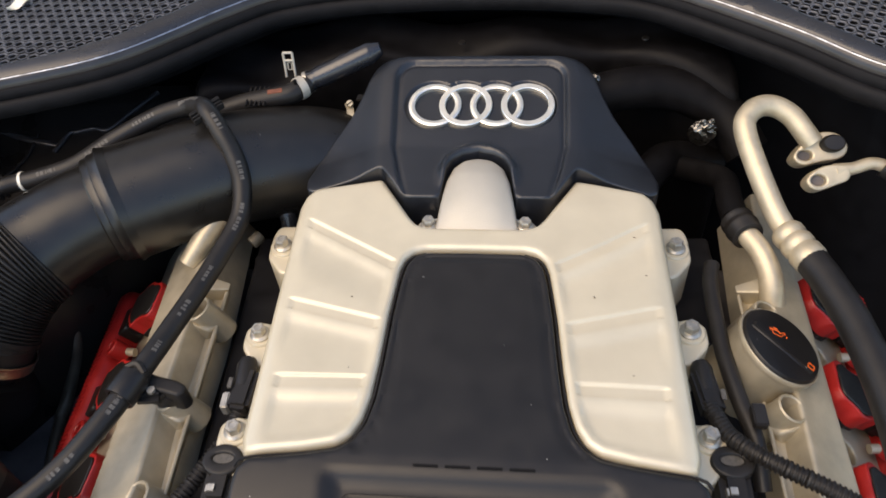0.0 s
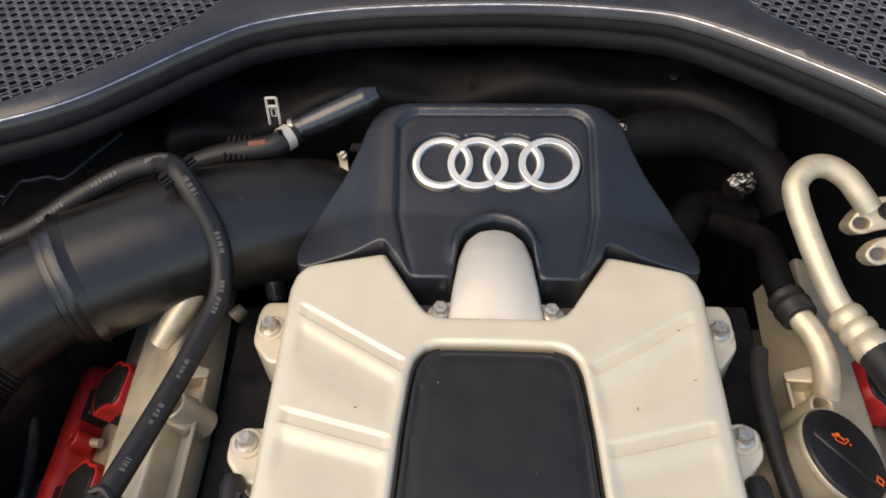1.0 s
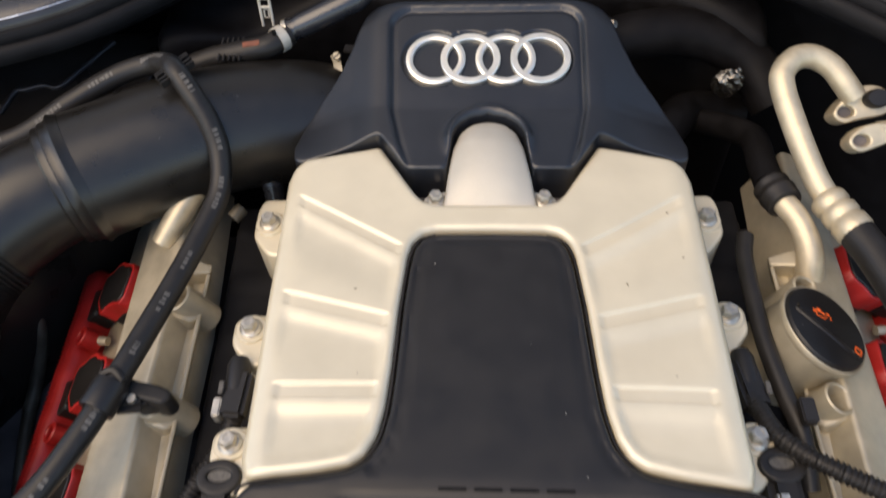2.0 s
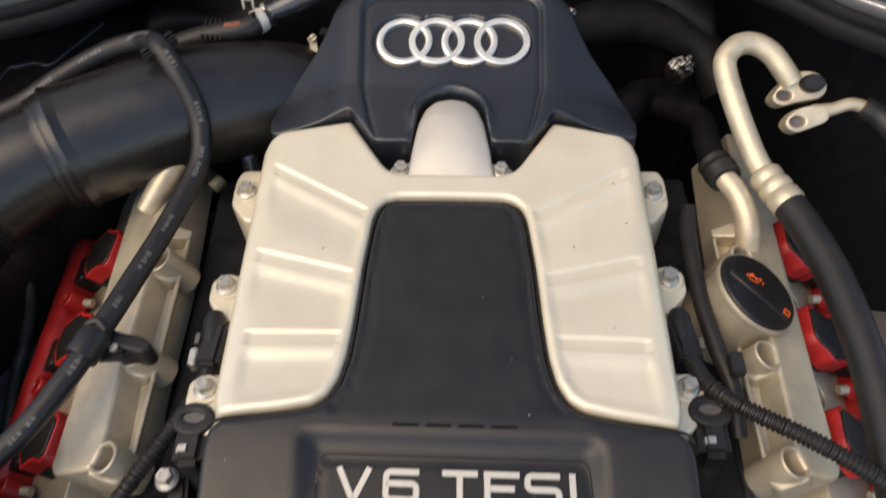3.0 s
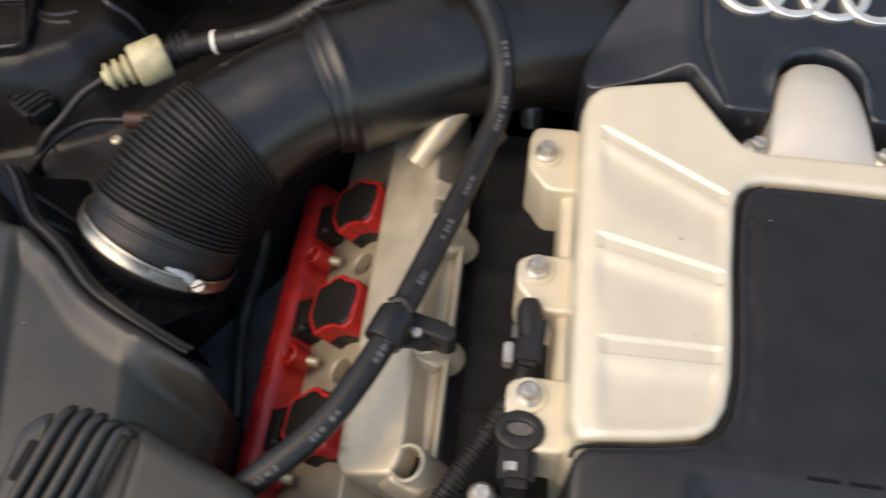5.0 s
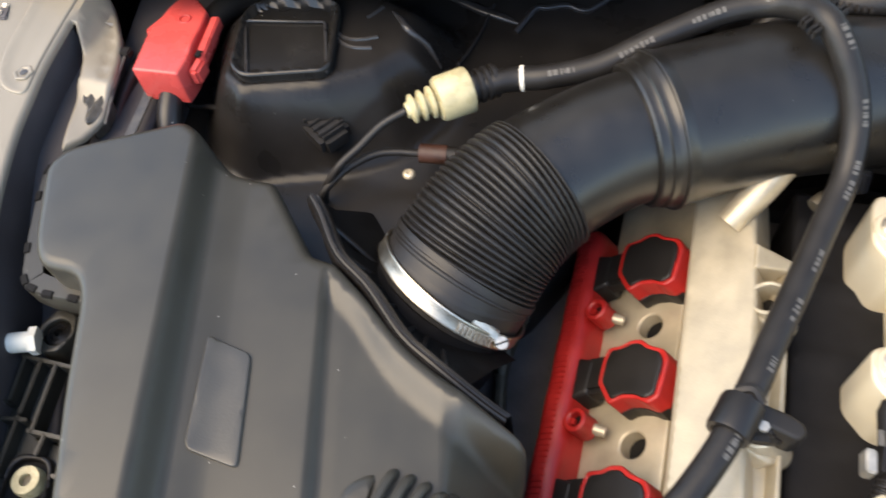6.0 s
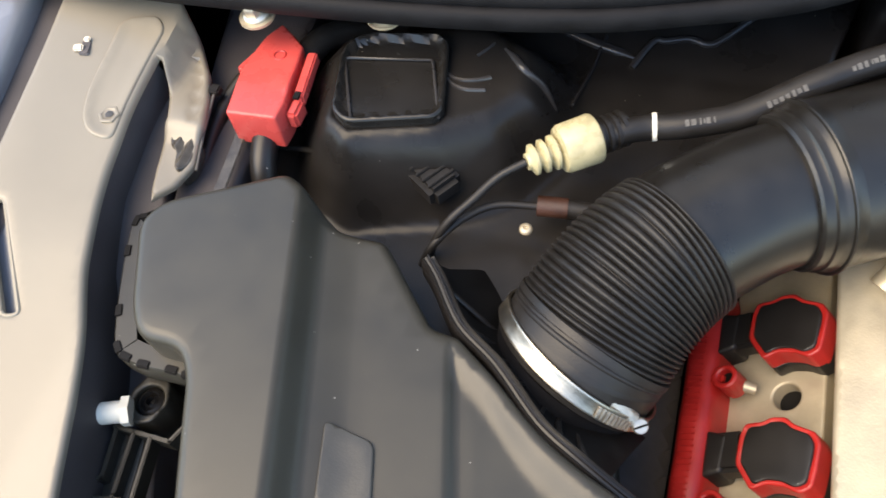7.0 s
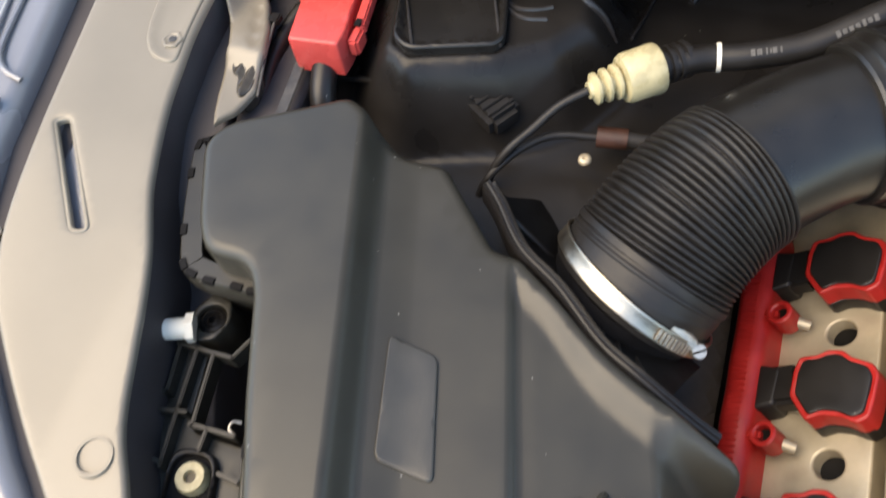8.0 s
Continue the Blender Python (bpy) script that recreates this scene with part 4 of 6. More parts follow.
def coil(m):
    c = thing("ignition_coil", m, "black ignition coil with a red surround", "ignition coil", "ignition coils")
    part("red_surround", slab(rounded(coil_outline, 0.003), lambda x, y, d: 0.0275 - 0.0015 * np.clip((d - 0.0025) / 0.001, 0, 1), 0.010, 0.0015, 0.003, m=m), RED, c, "glossy red plastic surround")
    part("black_top", slab(rounded([(x * 0.86, y * 0.86) for x, y in coil_outline], 0.003), 0.0285, 0.02, 0.0012, 0.004, m=m), SOFT, c)
    part("coil_body", slab(rounded([(x * 0.97, y * 0.93 - 0.002) for x, y in coil_outline], 0.003), 0.012, -0.002, 0.001, 0.006, m=m), SOFT, c)
    part("connector", box(0.026, 0.028, 0.016, m @ T(-0.038, 0.004, 0.014) @ pose(0, 0, 0, 0, 0, 6), 0.003), SOFT, c)
    return c


def harness(m, f, side):
    h = thing("coil_harness_rail", m, "red plastic wiring rail along the coils", "wiring rail", "wiring rails")
    part("channel", slab(rounded([(-0.150, 0.112 * f), (-0.146, 0.122 * f), (-0.130, 0.122 * f), (-0.125, 0.112 * f), (-0.126, -0.19 * f), (-0.151, -0.19 * f)], 0.006), lambda x, y, d: 0.016 + 0.0004 * np.sin(y * 140), -0.03, 0.0105, 0.0022, m=m), RED, h)
    for k in range(66):
        part("rib", box(0.0105, 0.0012, 0.002, m @ T(-0.1378, (0.112 - 0.0043 * k) * f, 0.0156), 0.0003), RED, h)
    for y in (0.078, -0.012, -0.102):
        part("branch", slab(rounded([(-0.128, (y + 0.017) * f), (-0.112, (y + 0.014) * f), (-0.114, (y - 0.012) * f), (-0.128, (y - 0.016) * f)], 0.003), 0.0105, -0.01, 0.003, 0.004, m=m), SOFT, h, "black plug on the rail")
    for y in (0.042, -0.046, -0.134):
        part("clip_ring", stud_ring(0.0052, 0.0088, -0.002, 0.0155, m @ T(-0.1165, y * f, 0)), RED, h)
        part("clip_arm", box(0.010, 0.008, 0.010, m @ T(-0.1235, y * f, 0.009), 0.002), RED, h)
        part("clip_stud", tube([m @ Vector((-0.116, y * f, 0.004)), m @ Vector((-0.103, (y - 0.002) * f, -0.004))], 0.0042, 10, 0), CASTING, h, "dull steel stud")
        part("clip_bore", lathe([(0, 0.009), (0.0053, 0.009)], 12, m @ T(-0.1165, y * f, 0)), BLACK, h)
    return h


first = None
for side in (-1, 1):
    vc, m, f = valve_cover(side)
    harness(m, f, side)
    for y in (0.076, -0.0135, -0.1035):
        pm = m @ T(-0.076, y * f, -0.012)
        if first is None:
            first = coil(pm)
        else:
            copy_thing(first, pm)

# ---------- intake duct ----------
duct = thing("intake_duct", T(-0.35, 0.13, 0.87), "black plastic intake duct with a ribbed bellows", "air duct")
AX = [(-0.09, 0.225, 0.810), (-0.165, 0.214, 0.846), (-0.245, 0.182, 0.864), (-0.331, 0.134, 0.867)]
part("main_pipe", tube(AX, 0.0545, 40, 10), DUCT, duct)
ring_dir = Vector((-0.86, -0.50, -0.02))
RM = aim((-0.338, 0.130, 0.867), ring_dir)
part("joint_ring", lathe([(0.050, -0.014), (0.0546, -0.013), (0.0556, -0.008), (0.0566, -0.006), (0.0569, -0.0050), (0.0564, -0.0042), (0.0545, -0.0040), (0.0532, -0.0015), (0.0526, 0.0), (0.0526, 0.0035), (0.0512, 0.0045), (0.0506, 0.0060), (0.0506, 0.0100), (0.0490, 0.0116), (0.044, 0.0120)], 48, RM), DUCT, duct, smooth=28)
NECK = [(-0.338, 0.130, 0.867), (-0.365, 0.112, 0.866), (-0.392, 0.090, 0.861), (-0.404, 0.078, 0.858)]
part("neck", tube(NECK, [0.0458, 0.0462, 0.0475, 0.0488], 40, 6), DUCT, duct)
BEL = [(-0.402, 0.0805, 0.8585), (-0.417, 0.062, 0.8545), (-0.431, 0.040, 0.845), (-0.4425, 0.0175, 0.831), (-0.4452, 0.0122, 0.8268)]
pts = smooth_line(BEL, 110)
PB = np.array(pts)
run_b = np.concatenate([[0], np.cumsum(np.linalg.norm(np.diff(PB, axis=0), axis=1))])
pts = [np.array([np.interp(s, run_b, PB[:, j]) for j in range(3)]) for s in np.linspace(0, run_b[-1], 330)]
NB = 24


def bellow_r(t):
    return 0.0495 + 0.0035 * t + 0.0019 * (abs(math.sin(math.pi * NB * t)) ** 0.6 * 2 - 1)


bb = tube([tuple(p) for p in pts], bellow_r, 44, 0, cap=False)
part("bellows", bb, RUBBER, duct, "black rubber bellows with many ribs")
CUFF = [(-0.4405, 0.0210, 0.8335), (-0.4450, 0.0125, 0.8270), (-0.4495, 0.0055, 0.8195), (-0.452, 0.002, 0.816)]
part("cuff_ridge", tube([(-0.4398, 0.0222, 0.8342), (-0.4416, 0.0190, 0.8320)], 0.0552, 44, 0), RUBBER, duct)
part("cuff", tube(CUFF, [0.0535, 0.0545, 0.0548, 0.0545], 44, 6), RUBBER, duct)
cdir = Vector((-0.471, -0.644, -0.603)).normalized()
CM = aim((-0.4481, 0.0074, 0.8215), cdir)
clamp = thing("hose_clamp", CM, "bright steel worm-drive hose clamp", "hose clamp")
cband = part("band", lathe([(0.0562, -0.0052), (0.0578, -0.0052), (0.0580, -0.0045), (0.0577, -0.0034), (0.0577, 0.0034), (0.0580, 0.0045), (0.0578, 0.0052), (0.0562, 0.0052), (0.0562, -0.0052)], 56, CM), BAND, clamp)
scr = Vector((-0.405, -0.031, 0.832))
hd = Vector((-0.445, -0.022, 0.868))
ax = (scr - hd).normalized()
part("screw_housing", tube([tuple(scr - ax * 0.026), tuple(scr - ax * 0.006)], 0.0052, 12, 0), STEEL, clamp)
loc = CM.inverted() @ scr
a0 = math.atan2(loc.y, loc.x)
sgn = 1 if (CM @ Vector((0.0575 * math.cos(a0 + 0.5), 0.0575 * math.sin(a0 + 0.5), 0))).z > scr.z else -1
for k in range(9):
    a1 = a0 + sgn * (0.16 + 0.052 * k)
    part("worm_tooth", box(0.0016, 0.0022, 0.0075, CM @ Matrix.Rotation(a1, 4, 'Z') @ T(0.0590, 0, 0) @ pose(0, 0, 0, 14, 0, 0), 0.0003), STEEL, cband)
shead = part("screw_head", lathe([(0, -0.001), (0.0046, -0.001), (0.0050, 0.001), (0.0050, 0.004), (0.0042, 0.0052), (0, 0.0052)], 16, aim(scr, (0.25, -0.45, 0.85))), STEEL, clamp)
part("screw_slot", box(0.0088, 0.0012, 0.001, aim(scr, (0.25, -0.45, 0.85)) @ pose(0, 0, 0.0050, 0, 0, 30), 0), BLACK, shead)

# ---------- airbox ----------
AB = Vector((-0.634, 0.045))
D1 = Vector((0.273, -0.962))
E1 = Vector((0.962, 0.273))
RIM_X = [-0.556, -0.538, -0.517, -0.490, -0.460, -0.436, -0.404, -0.372]
RIM_Y = [0.034, 0.015, -0.012, -0.031, -0.058, -0.072, -0.085, -0.094]
rim_line = np.array(smooth_line(list(zip(RIM_X, RIM_Y)), 8))


def airbox_z(x, y, d):
    c = (x - AB.x) * E1.x + (y - AB.y) * E1.y
    s = (x - AB.x) * D1.x + (y - AB.y) * D1.y
    z = 0.9005 - 0.0190 * ease01(c / 0.016) - 0.0045 * ease01((c - 0.010) / 0.030) - 0.004 * np.clip(-c / 0.1, 0, 1)
    # past the deck a narrow step leads down to a lower floor, which a front-facing bank joins to the rim of the outlet
    low = np.clip((s - 0.02) / 0.03, 0, 1) * (0.0065 * ease01((c - 0.0905) / 0.0045)) + 0.05 * np.maximum(0, c - 0.105) + 0.9 * np.maximum(0, c - 0.165)
    v = np.interp(x, rim_line[:, 0], rim_line[:, 1]) - y
    z = z - low * ease01((v - 0.006) / 0.024) - 0.5 * np.maximum(0, x + 0.412)
    return z


box_out = [(-0.719, 0.018), (-0.646, 0.054), (-0.634, 0.048), (-0.606, 0.031), (-0.576, 0.032), (-0.550, 0.003), (-0.531, -0.018), (-0.514, -0.020), (-0.488, -0.038), (-0.460, -0.061), (-0.436, -0.075), (-0.404, -0.088), (-0.372, -0.100), (-0.372, -0.33), (-0.548, -0.33),
           (-0.587, -0.240), (-0.627, -0.148), (-0.650, -0.088), (-0.662, -0.073), (-0.690, -0.073), (-0.703, -0.056), (-0.728, 0.000)]
rad = [0.012, 0.010, 0.006, 0.005, 0.006, 0.008, 0.004, 0.004, 0.008, 0.02, 0.02, 0.01, 0.01, 0.02, 0.02, 0.02, 0.01, 0.010, 0.010, 0.012, 0.012, 0.012]
airbox = thing("airbox", T(-0.58, -0.1, 0.70), "large matt black plastic air filter housing", "air filter box")
alid = part("lid", slab(rounded(box_out, rad, 4), airbox_z, 0.80, 0.0075, 0.012, extra=[tuple(AB + E1 * c + D1 * q) for c in np.arange(-0.004, 0.038, 0.0022) for q in np.arange(-0.06, 0.42, 0.008)] + [tuple(AB + E1 * c + D1 * q) for c in np.arange(0.078, 0.25, 0.0026) for q in np.arange(0.02, 0.26, 0.0026)]), AIRBOX, airbox, smooth=75)


lip = [(-0.733, 0.0245), (-0.742, 0.019), (-0.7475, 0.005), (-0.7198, -0.066), (-0.702, -0.079), (-0.668, -0.079), (-0.6570, -0.086), (-0.633, -0.150), (-0.604, -0.230), (-0.574, -0.33)]
aflange = part("flange", sweep([(x, y, 0.0) for x, y in [tuple(p) for p in smooth_line(lip, 5)]], [(0.012, 0.868), (-0.001, 0.868), (-0.0025, 0.866), (-0.0025, 0.850), (0.0, 0.849), (0.01, 0.80)]), AIRBOX, airbox)
ll = [tuple(p) for p in smooth_line(lip, 8)]
for i in range(6, len(ll) - 2, 4):
    x, y = ll[i]
    a = math.atan2(ll[i + 1][1] - ll[i][1], ll[i + 1][0] - ll[i][0])
    # Black boxes on the flange stand for the dark of its slots.
    part("flange_slot_shade", box(0.0090, 0.0050, 0.004, T(x, y, 0.8668) @ Matrix.Rotation(a, 4, 'Z'), 0.0008), BLACK, aflange)
part("lower_case", slab(rounded(grow(box_out, 0.985), 0.006), 0.80, 0.55, 0.003, 0.03), SOFT, airbox)
lab = [(-0.570, -0.0875), (-0.540, -0.0925), (-0.521, -0.158), (-0.554, -0.155)]
part("blank_plate", slab(rounded(lab, 0.005), lambda x, y, d: airbox_z(x, y, d) + 0.0022, 0.845, 0.0012, 0.006), LABEL, alid, "blank dark grey plate")
# curved outlet frame round the bellows
arc = [(-0.549, 0.027), *zip(RIM_X[1:7], RIM_Y[1:7]), (-0.388, -0.090)]
a3 = [tuple(p) for p in smooth_line([(x, y, 0.876 - 0.4 * max(0, x + 0.43)) for x, y in arc], 6)]
part("outlet_rim", sweep(a3, [(0.0085, -0.05), (0.0072, -0.014), (0.0064, -0.0068), (0.0058, -0.0060), (0.0050, -0.0066), (0.0036, -0.0068), (0.0030, -0.0030), (0.0024, -0.0014), (0.0016, -0.0014), (0.0010, -0.0030), (-0.0004, -0.0034), (-0.0014, -0.0024), (-0.0024, -0.0040), (-0.0032, -0.010), (-0.0036, -0.022)]), SOFT, airbox, smooth=30)
# Well kept near-black: its depth of shade is in the colour.
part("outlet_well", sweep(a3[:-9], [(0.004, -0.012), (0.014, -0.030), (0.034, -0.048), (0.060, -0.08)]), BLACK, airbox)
for k in (6, 11, 16, 20, 24, 28, 32):
    p = Vector(a3[k])
    q = Vector((-0.459, -0.004, 0.815))
    d = (q - p)
    part("outlet_rib", tube([tuple(p + d * 0.08 + Vector((0, 0, -0.007))), tuple(p + d * 0.55 + Vector((0, 0, -0.014)))], 0.0018, 8, 0), SOFT, airbox)
part("outlet_pipe", tube([(-0.450, 0.0045, 0.8185), (-0.4545, -0.0015, 0.8105), (-0.458, -0.006, 0.80), (-0.460, -0.008, 0.74)], [0.0525, 0.0510, 0.047, 0.043], 36, 4), SEALRUB, airbox)

# fixing bracket beside the lid
brk = thing("airbox_bracket", T(-0.70, -0.09, 0.80), "black ribbed plastic bracket with a rubber bush", "bracket")
BB = Vector((-0.702, -0.091, 0.828))
part("eye", slab(rounded([(-0.7165, -0.088), (-0.709, -0.0735), (-0.694, -0.076), (-0.689, -0.090), (-0.694, -0.104), (-0.706, -0.108), (-0.715, -0.100)], 0.004), BB.z + 0.003, 0.80, 0.0015, 0.004, holes=[circle(BB.x, BB.y, 0.0098)]), AIRBOX, brk)
part("bush", lathe([(0.0098, -0.012), (0.0090, -0.001), (0.0065, 0.001), (0.0055, -0.002), (0.0040, -0.001), (0.0028, 0.001), (0.0028, -0.004), (0, -0.004)], 22, T(*BB)), RUBBER, brk)


def wall_rib(p, q, top=0.831, h=0.016, w=0.0026):
    a, b_ = Vector(p), Vector(q)
    d = b_ - a
    return box(d.length + w, w, h, T((a.x + b_.x) / 2, (a.y + b_.y) / 2, top - h / 2) @ Matrix.Rotation(math.atan2(d.y, d.x), 4, 'Z'), 0.0007)


for p, q in (((-0.716, -0.112), (-0.677, -0.112)), ((-0.714, -0.113), (-0.708, -0.143)), ((-0.708, -0.143), (-0.7165, -0.1465)), ((-0.7165, -0.1465), (-0.7125, -0.158)), ((-0.702, -0.112), (-0.696, -0.150)), ((-0.696, -0.150), (-0.690, -0.186)),
             ((-0.690, -0.113), (-0.682, -0.158)), ((-0.7125, -0.156), (-0.690, -0.152)), ((-0.684, -0.158), (-0.654, -0.157)), ((-0.672, -0.158), (-0.671, -0.170)), ((-0.677, -0.112), (-0.671, -0.098)), ((-0.710, -0.184), (-0.690, -0.184)), ((-0.653, -0.180), (-0.640, -0.181))):
    part("rib", wall_rib(p, q), AIRBOX, brk)
part("web_floor", slab(rounded([(-0.7165, -0.113), (-0.698, -0.112), (-0.690, -0.152), (-0.683, -0.160), (-0.648, -0.160), (-0.620, -0.225), (-0.690, -0.235), (-0.705, -0.185), (-0.711, -0.160)], 0.003), 0.820, 0.77, 0.0015, 0.008), AIRBOX, brk)
part("socket", slab(rounded([(-0.690, -0.172), (-0.660, -0.168), (-0.640, -0.235), (-0.676, -0.240)], 0.012), 0.8265, 0.80, 0.002, 0.004, holes=[rounded([(-0.6865, -0.1755), (-0.662, -0.172), (-0.644, -0.232), (-0.675, -0.236)], 0.011)]), SOFT, brk)
part("socket_floor", slab(rounded([(-0.688, -0.174), (-0.661, -0.170), (-0.642, -0.234), (-0.676, -0.238)], 0.011), 0.8212, 0.80, 0.001, 0.006), SEALRUB, brk)
part("yellow_nut", lathe([(0.0035, 0.0), (0.004, 0.004), (0.0088, 0.004), (0.0097, 0.001), (0.0097, -0.008)], 22, T(-0.6690, -0.1865, 0.826)), CREAM, brk, "pale yellow nut in a black socket")
part("nut_bore", lathe([(0, 0.0), (0.0040, 0.0)], 12, T(-0.6690, -0.1865, 0.8265)), DULL, brk)
part("wire_hook", tube([(-0.6545, -0.1475, 0.826), (-0.6590, -0.1490, 0.828), (-0.6595, -0.1535, 0.828), (-0.6555, -0.1560, 0.827)], 0.0010, 8, 5), STEEL, brk, "small bright wire hook")
cap = thing("white_buffer", T(-0.715, -0.105, 0.84), "small white plastic buffer on the bracket", "buffer")
WB = aim((-0.714, -0.105, 0.838), (-0.85, -0.38, 0.16))
part("barrel", lathe([(0, -0.004), (0.0070, -0.004), (0.0070, 0.0085), (0.0064, 0.0112), (0.0040, 0.0120), (0.0036, 0.0132), (0, 0.0135)], 20, WB), WHITE, cap)
part("collar", lathe([(0, -0.0085), (0.0098, -0.0085), (0.0098, -0.0035), (0, -0.0035)], 6, WB), WHITE, cap)

# front air snorkel
snk = thing("air_snorkel", T(-0.40, -0.19, 0.80), "black plastic air snorkel with ribs", "air snorkel")
so = [(-0.468, -0.150), (-0.455, -0.138), (-0.430, -0.134), (-0.405, -0.136), (-0.372, -0.150), (-0.33, -0.165), (-0.29, -0.195), (-0.29, -0.35), (-0.47, -0.35)]


def snork_z(x, y, d):
    dip = np.clip((x + 0.449) / 0.004, 0, 1) * np.clip((-0.392 - x) / 0.004, 0, 1)
    return 0.872 - 0.006 * dip - 0.12 * np.clip(x + 0.40, 0, 1) - 0.3 * np.maximum(0, -0.22 - y)


part("shell", slab(rounded(so, 0.010), snork_z, 0.70, 0.010, 0.0035), AIRBOX, snk)
part("slot", box(0.007, 0.024, 0.003, T(-0.4535, -0.170, 0.8715) @ pose(0, 0, 0, 0, 0, -10), 0.001), BLACK, snk)
for k in range(5):
    x0 = -0.441 + 0.0095 * k
    part("rib", tube([(x0 + 0.004, -0.1365 - 0.0006 * k * k, 0.858), (x0 + 0.002, -0.1385 - 0.0006 * k * k, 0.8705), (x0 - 0.001, -0.150, 0.8742), (x0 - 0.006, -0.175, 0.8742), (x0 - 0.014, -0.215, 0.8738)], 0.0030, 8, 5), AIRBOX, snk)

# ---------- breather hose ----------
HOSE = [(-0.462, 0.137, 0.878), (-0.447, 0.144, 0.881), (-0.432, 0.150, 0.881), (-0.412, 0.153, 0.884), (-0.378, 0.164, 0.890), (-0.342, 0.184, 0.903), (-0.303, 0.204, 0.914), (-0.274, 0.210, 0.920), (-0.254, 0.199, 0.929), (-0.242, 0.184, 0.933),
        (-0.229, 0.169, 0.922), (-0.218, 0.155, 0.906), (-0.2115, 0.138, 0.888), (-0.212, 0.112, 0.871), (-0.2215, 0.078, 0.864), (-0.233, 0.038, 0.861), (-0.246, -0.005, 0.860), (-0.258, -0.045, 0.860), (-0.273, -0.085, 0.858), (-0.296, -0.125, 0.852), (-0.332, -0.160, 0.842), (-0.38, -0.20, 0.82)]
hose = thing("breather_hose", T(-0.25, 0.1, 0.87), "black rubber breather hose with white printing", "hose")
hp = smooth_line(HOSE, 8)
hmesh = part("hose", tube(HOSE, 0.0088, 18, 8), RUBBER, hose)
random.seed(4)
hq = np.array(smooth_line(HOSE, 40))
run = np.concatenate([[0], np.cumsum(np.linalg.norm(np.diff(hq, axis=0), axis=1))])
s = 0.055
while s < run[-1] - 0.06:
    for _ in range(random.randint(5, 8)):
        w = random.choice((0.0010, 0.0021, 0.0025, 0.0029))
        if random.random() < 0.82:
            p, q = (Vector([float(np.interp(s + e, run, hq[:, j])) for j in range(3)]) for e in (0.0, 0.001))
            t = (q - p).normalized()
            up = Vector((0.36, -0.40, 0.84))
            up = (up - t * up.dot(t)).normalized()
            part("print_mark", box(w, random.choice((0.0038, 0.0042, 0.0030)), 0.0004, aim(p + up * 0.00868, up, t), 0), MARK, hmesh)
        s += w + 0.0013
    s += random.uniform(0.012, 0.035)


def band(name, i, r0, w, material, parent, label=""):
    p = Vector(hp[i])
    return part(name, lathe([(r0 - 0.001, -w / 2), (r0, -w / 2), (r0, w / 2), (r0 - 0.001, w / 2)], 20, aim(p, Vector(hp[i + 1] - hp[i - 1]))), material, parent, label)


band("white_band", 17, 0.0094, 0.0028, WHITE, hose, "white paper band")
for k, i in enumerate((68, 69, 71, 72)):
    p = Vector(hp[i])
    d = Vector(hp[i + 1] - hp[i - 1])
    part("retainer_comb", box(0.033, 0.0022, 0.0060, aim(p + d.normalized() * 0.0012 * (k - 1.5), (0, 0, 1), (0.61, 0.79, 0)), 0.0005), RUBBER, hose)
# corrugated end and translucent connector
con = thing("hose_connector", T(-0.485, 0.125, 0.87), "translucent cream plastic hose connector", "connector")
c0, c1 = Vector((-0.504, 0.107, 0.879)), Vector((-0.462, 0.138, 0.879))
cd = (c1 - c0)
CMM = aim(c0, cd)
part("bellows_end", lathe([(0, 0), (0.0055, 0), (0.006, 0.002), (0.0105, 0.004), (0.0105, 0.006), (0.0070, 0.0075), (0.0070, 0.009), (0.0112, 0.011), (0.0112, 0.013), (0.0074, 0.0145), (0.0074, 0.016), (0.0118, 0.018), (0.0118, 0.020), (0.008, 0.0215), (0.008, 0.024)], 24, CMM), CREAM, con)
part("sleeve", lathe([(0.008, 0.022), (0.0150, 0.0235), (0.0165, 0.026), (0.0168, 0.042), (0.0172, 0.046), (0.0165, 0.048), (0.010, 0.048)], 26, CMM), CREAM, con)
pr = [(0.010, 0.046)]
for k in range(4):
    pr += [(0.0125, 0.049 + k * 0.0055), (0.0125, 0.0515 + k * 0.0055), (0.0105, 0.0525 + k * 0.0055), (0.0105, 0.0540 + k * 0.0055)]
part("corrugation", lathe(pr, 22, CMM), RUBBER, con)
part("cable", tube([tuple(c0), (-0.520, 0.097, 0.872), (-0.535, 0.083, 0.860), (-0.547, 0.070, 0.852), (-0.557, 0.060, 0.836), (-0.562, 0.054, 0.812)], 0.0030, 10, 6), RUBBER, con)

# bracket that ties the hose to the valve cover
hb = thing("hose_bracket", T(-0.25, -0.04, 0.84), "black plastic hose clip on the valve cover", "clip")
part("saddle", lathe([(0.0090, -0.011), (0.0122, -0.011), (0.0127, -0.009), (0.0127, 0.009), (0.0122, 0.011), (0.0090, 0.011)], 22, aim(Vector((-0.2640, -0.060, 0.8595)), (-0.014, -0.04, 0))), SOFT, hb)
part("arm", box(0.024, 0.010, 0.012, T(-0.2510, -0.0610, 0.847) @ pose(0, 0, 0, 0, 14, 12), 0.004), RUBBER, hb)
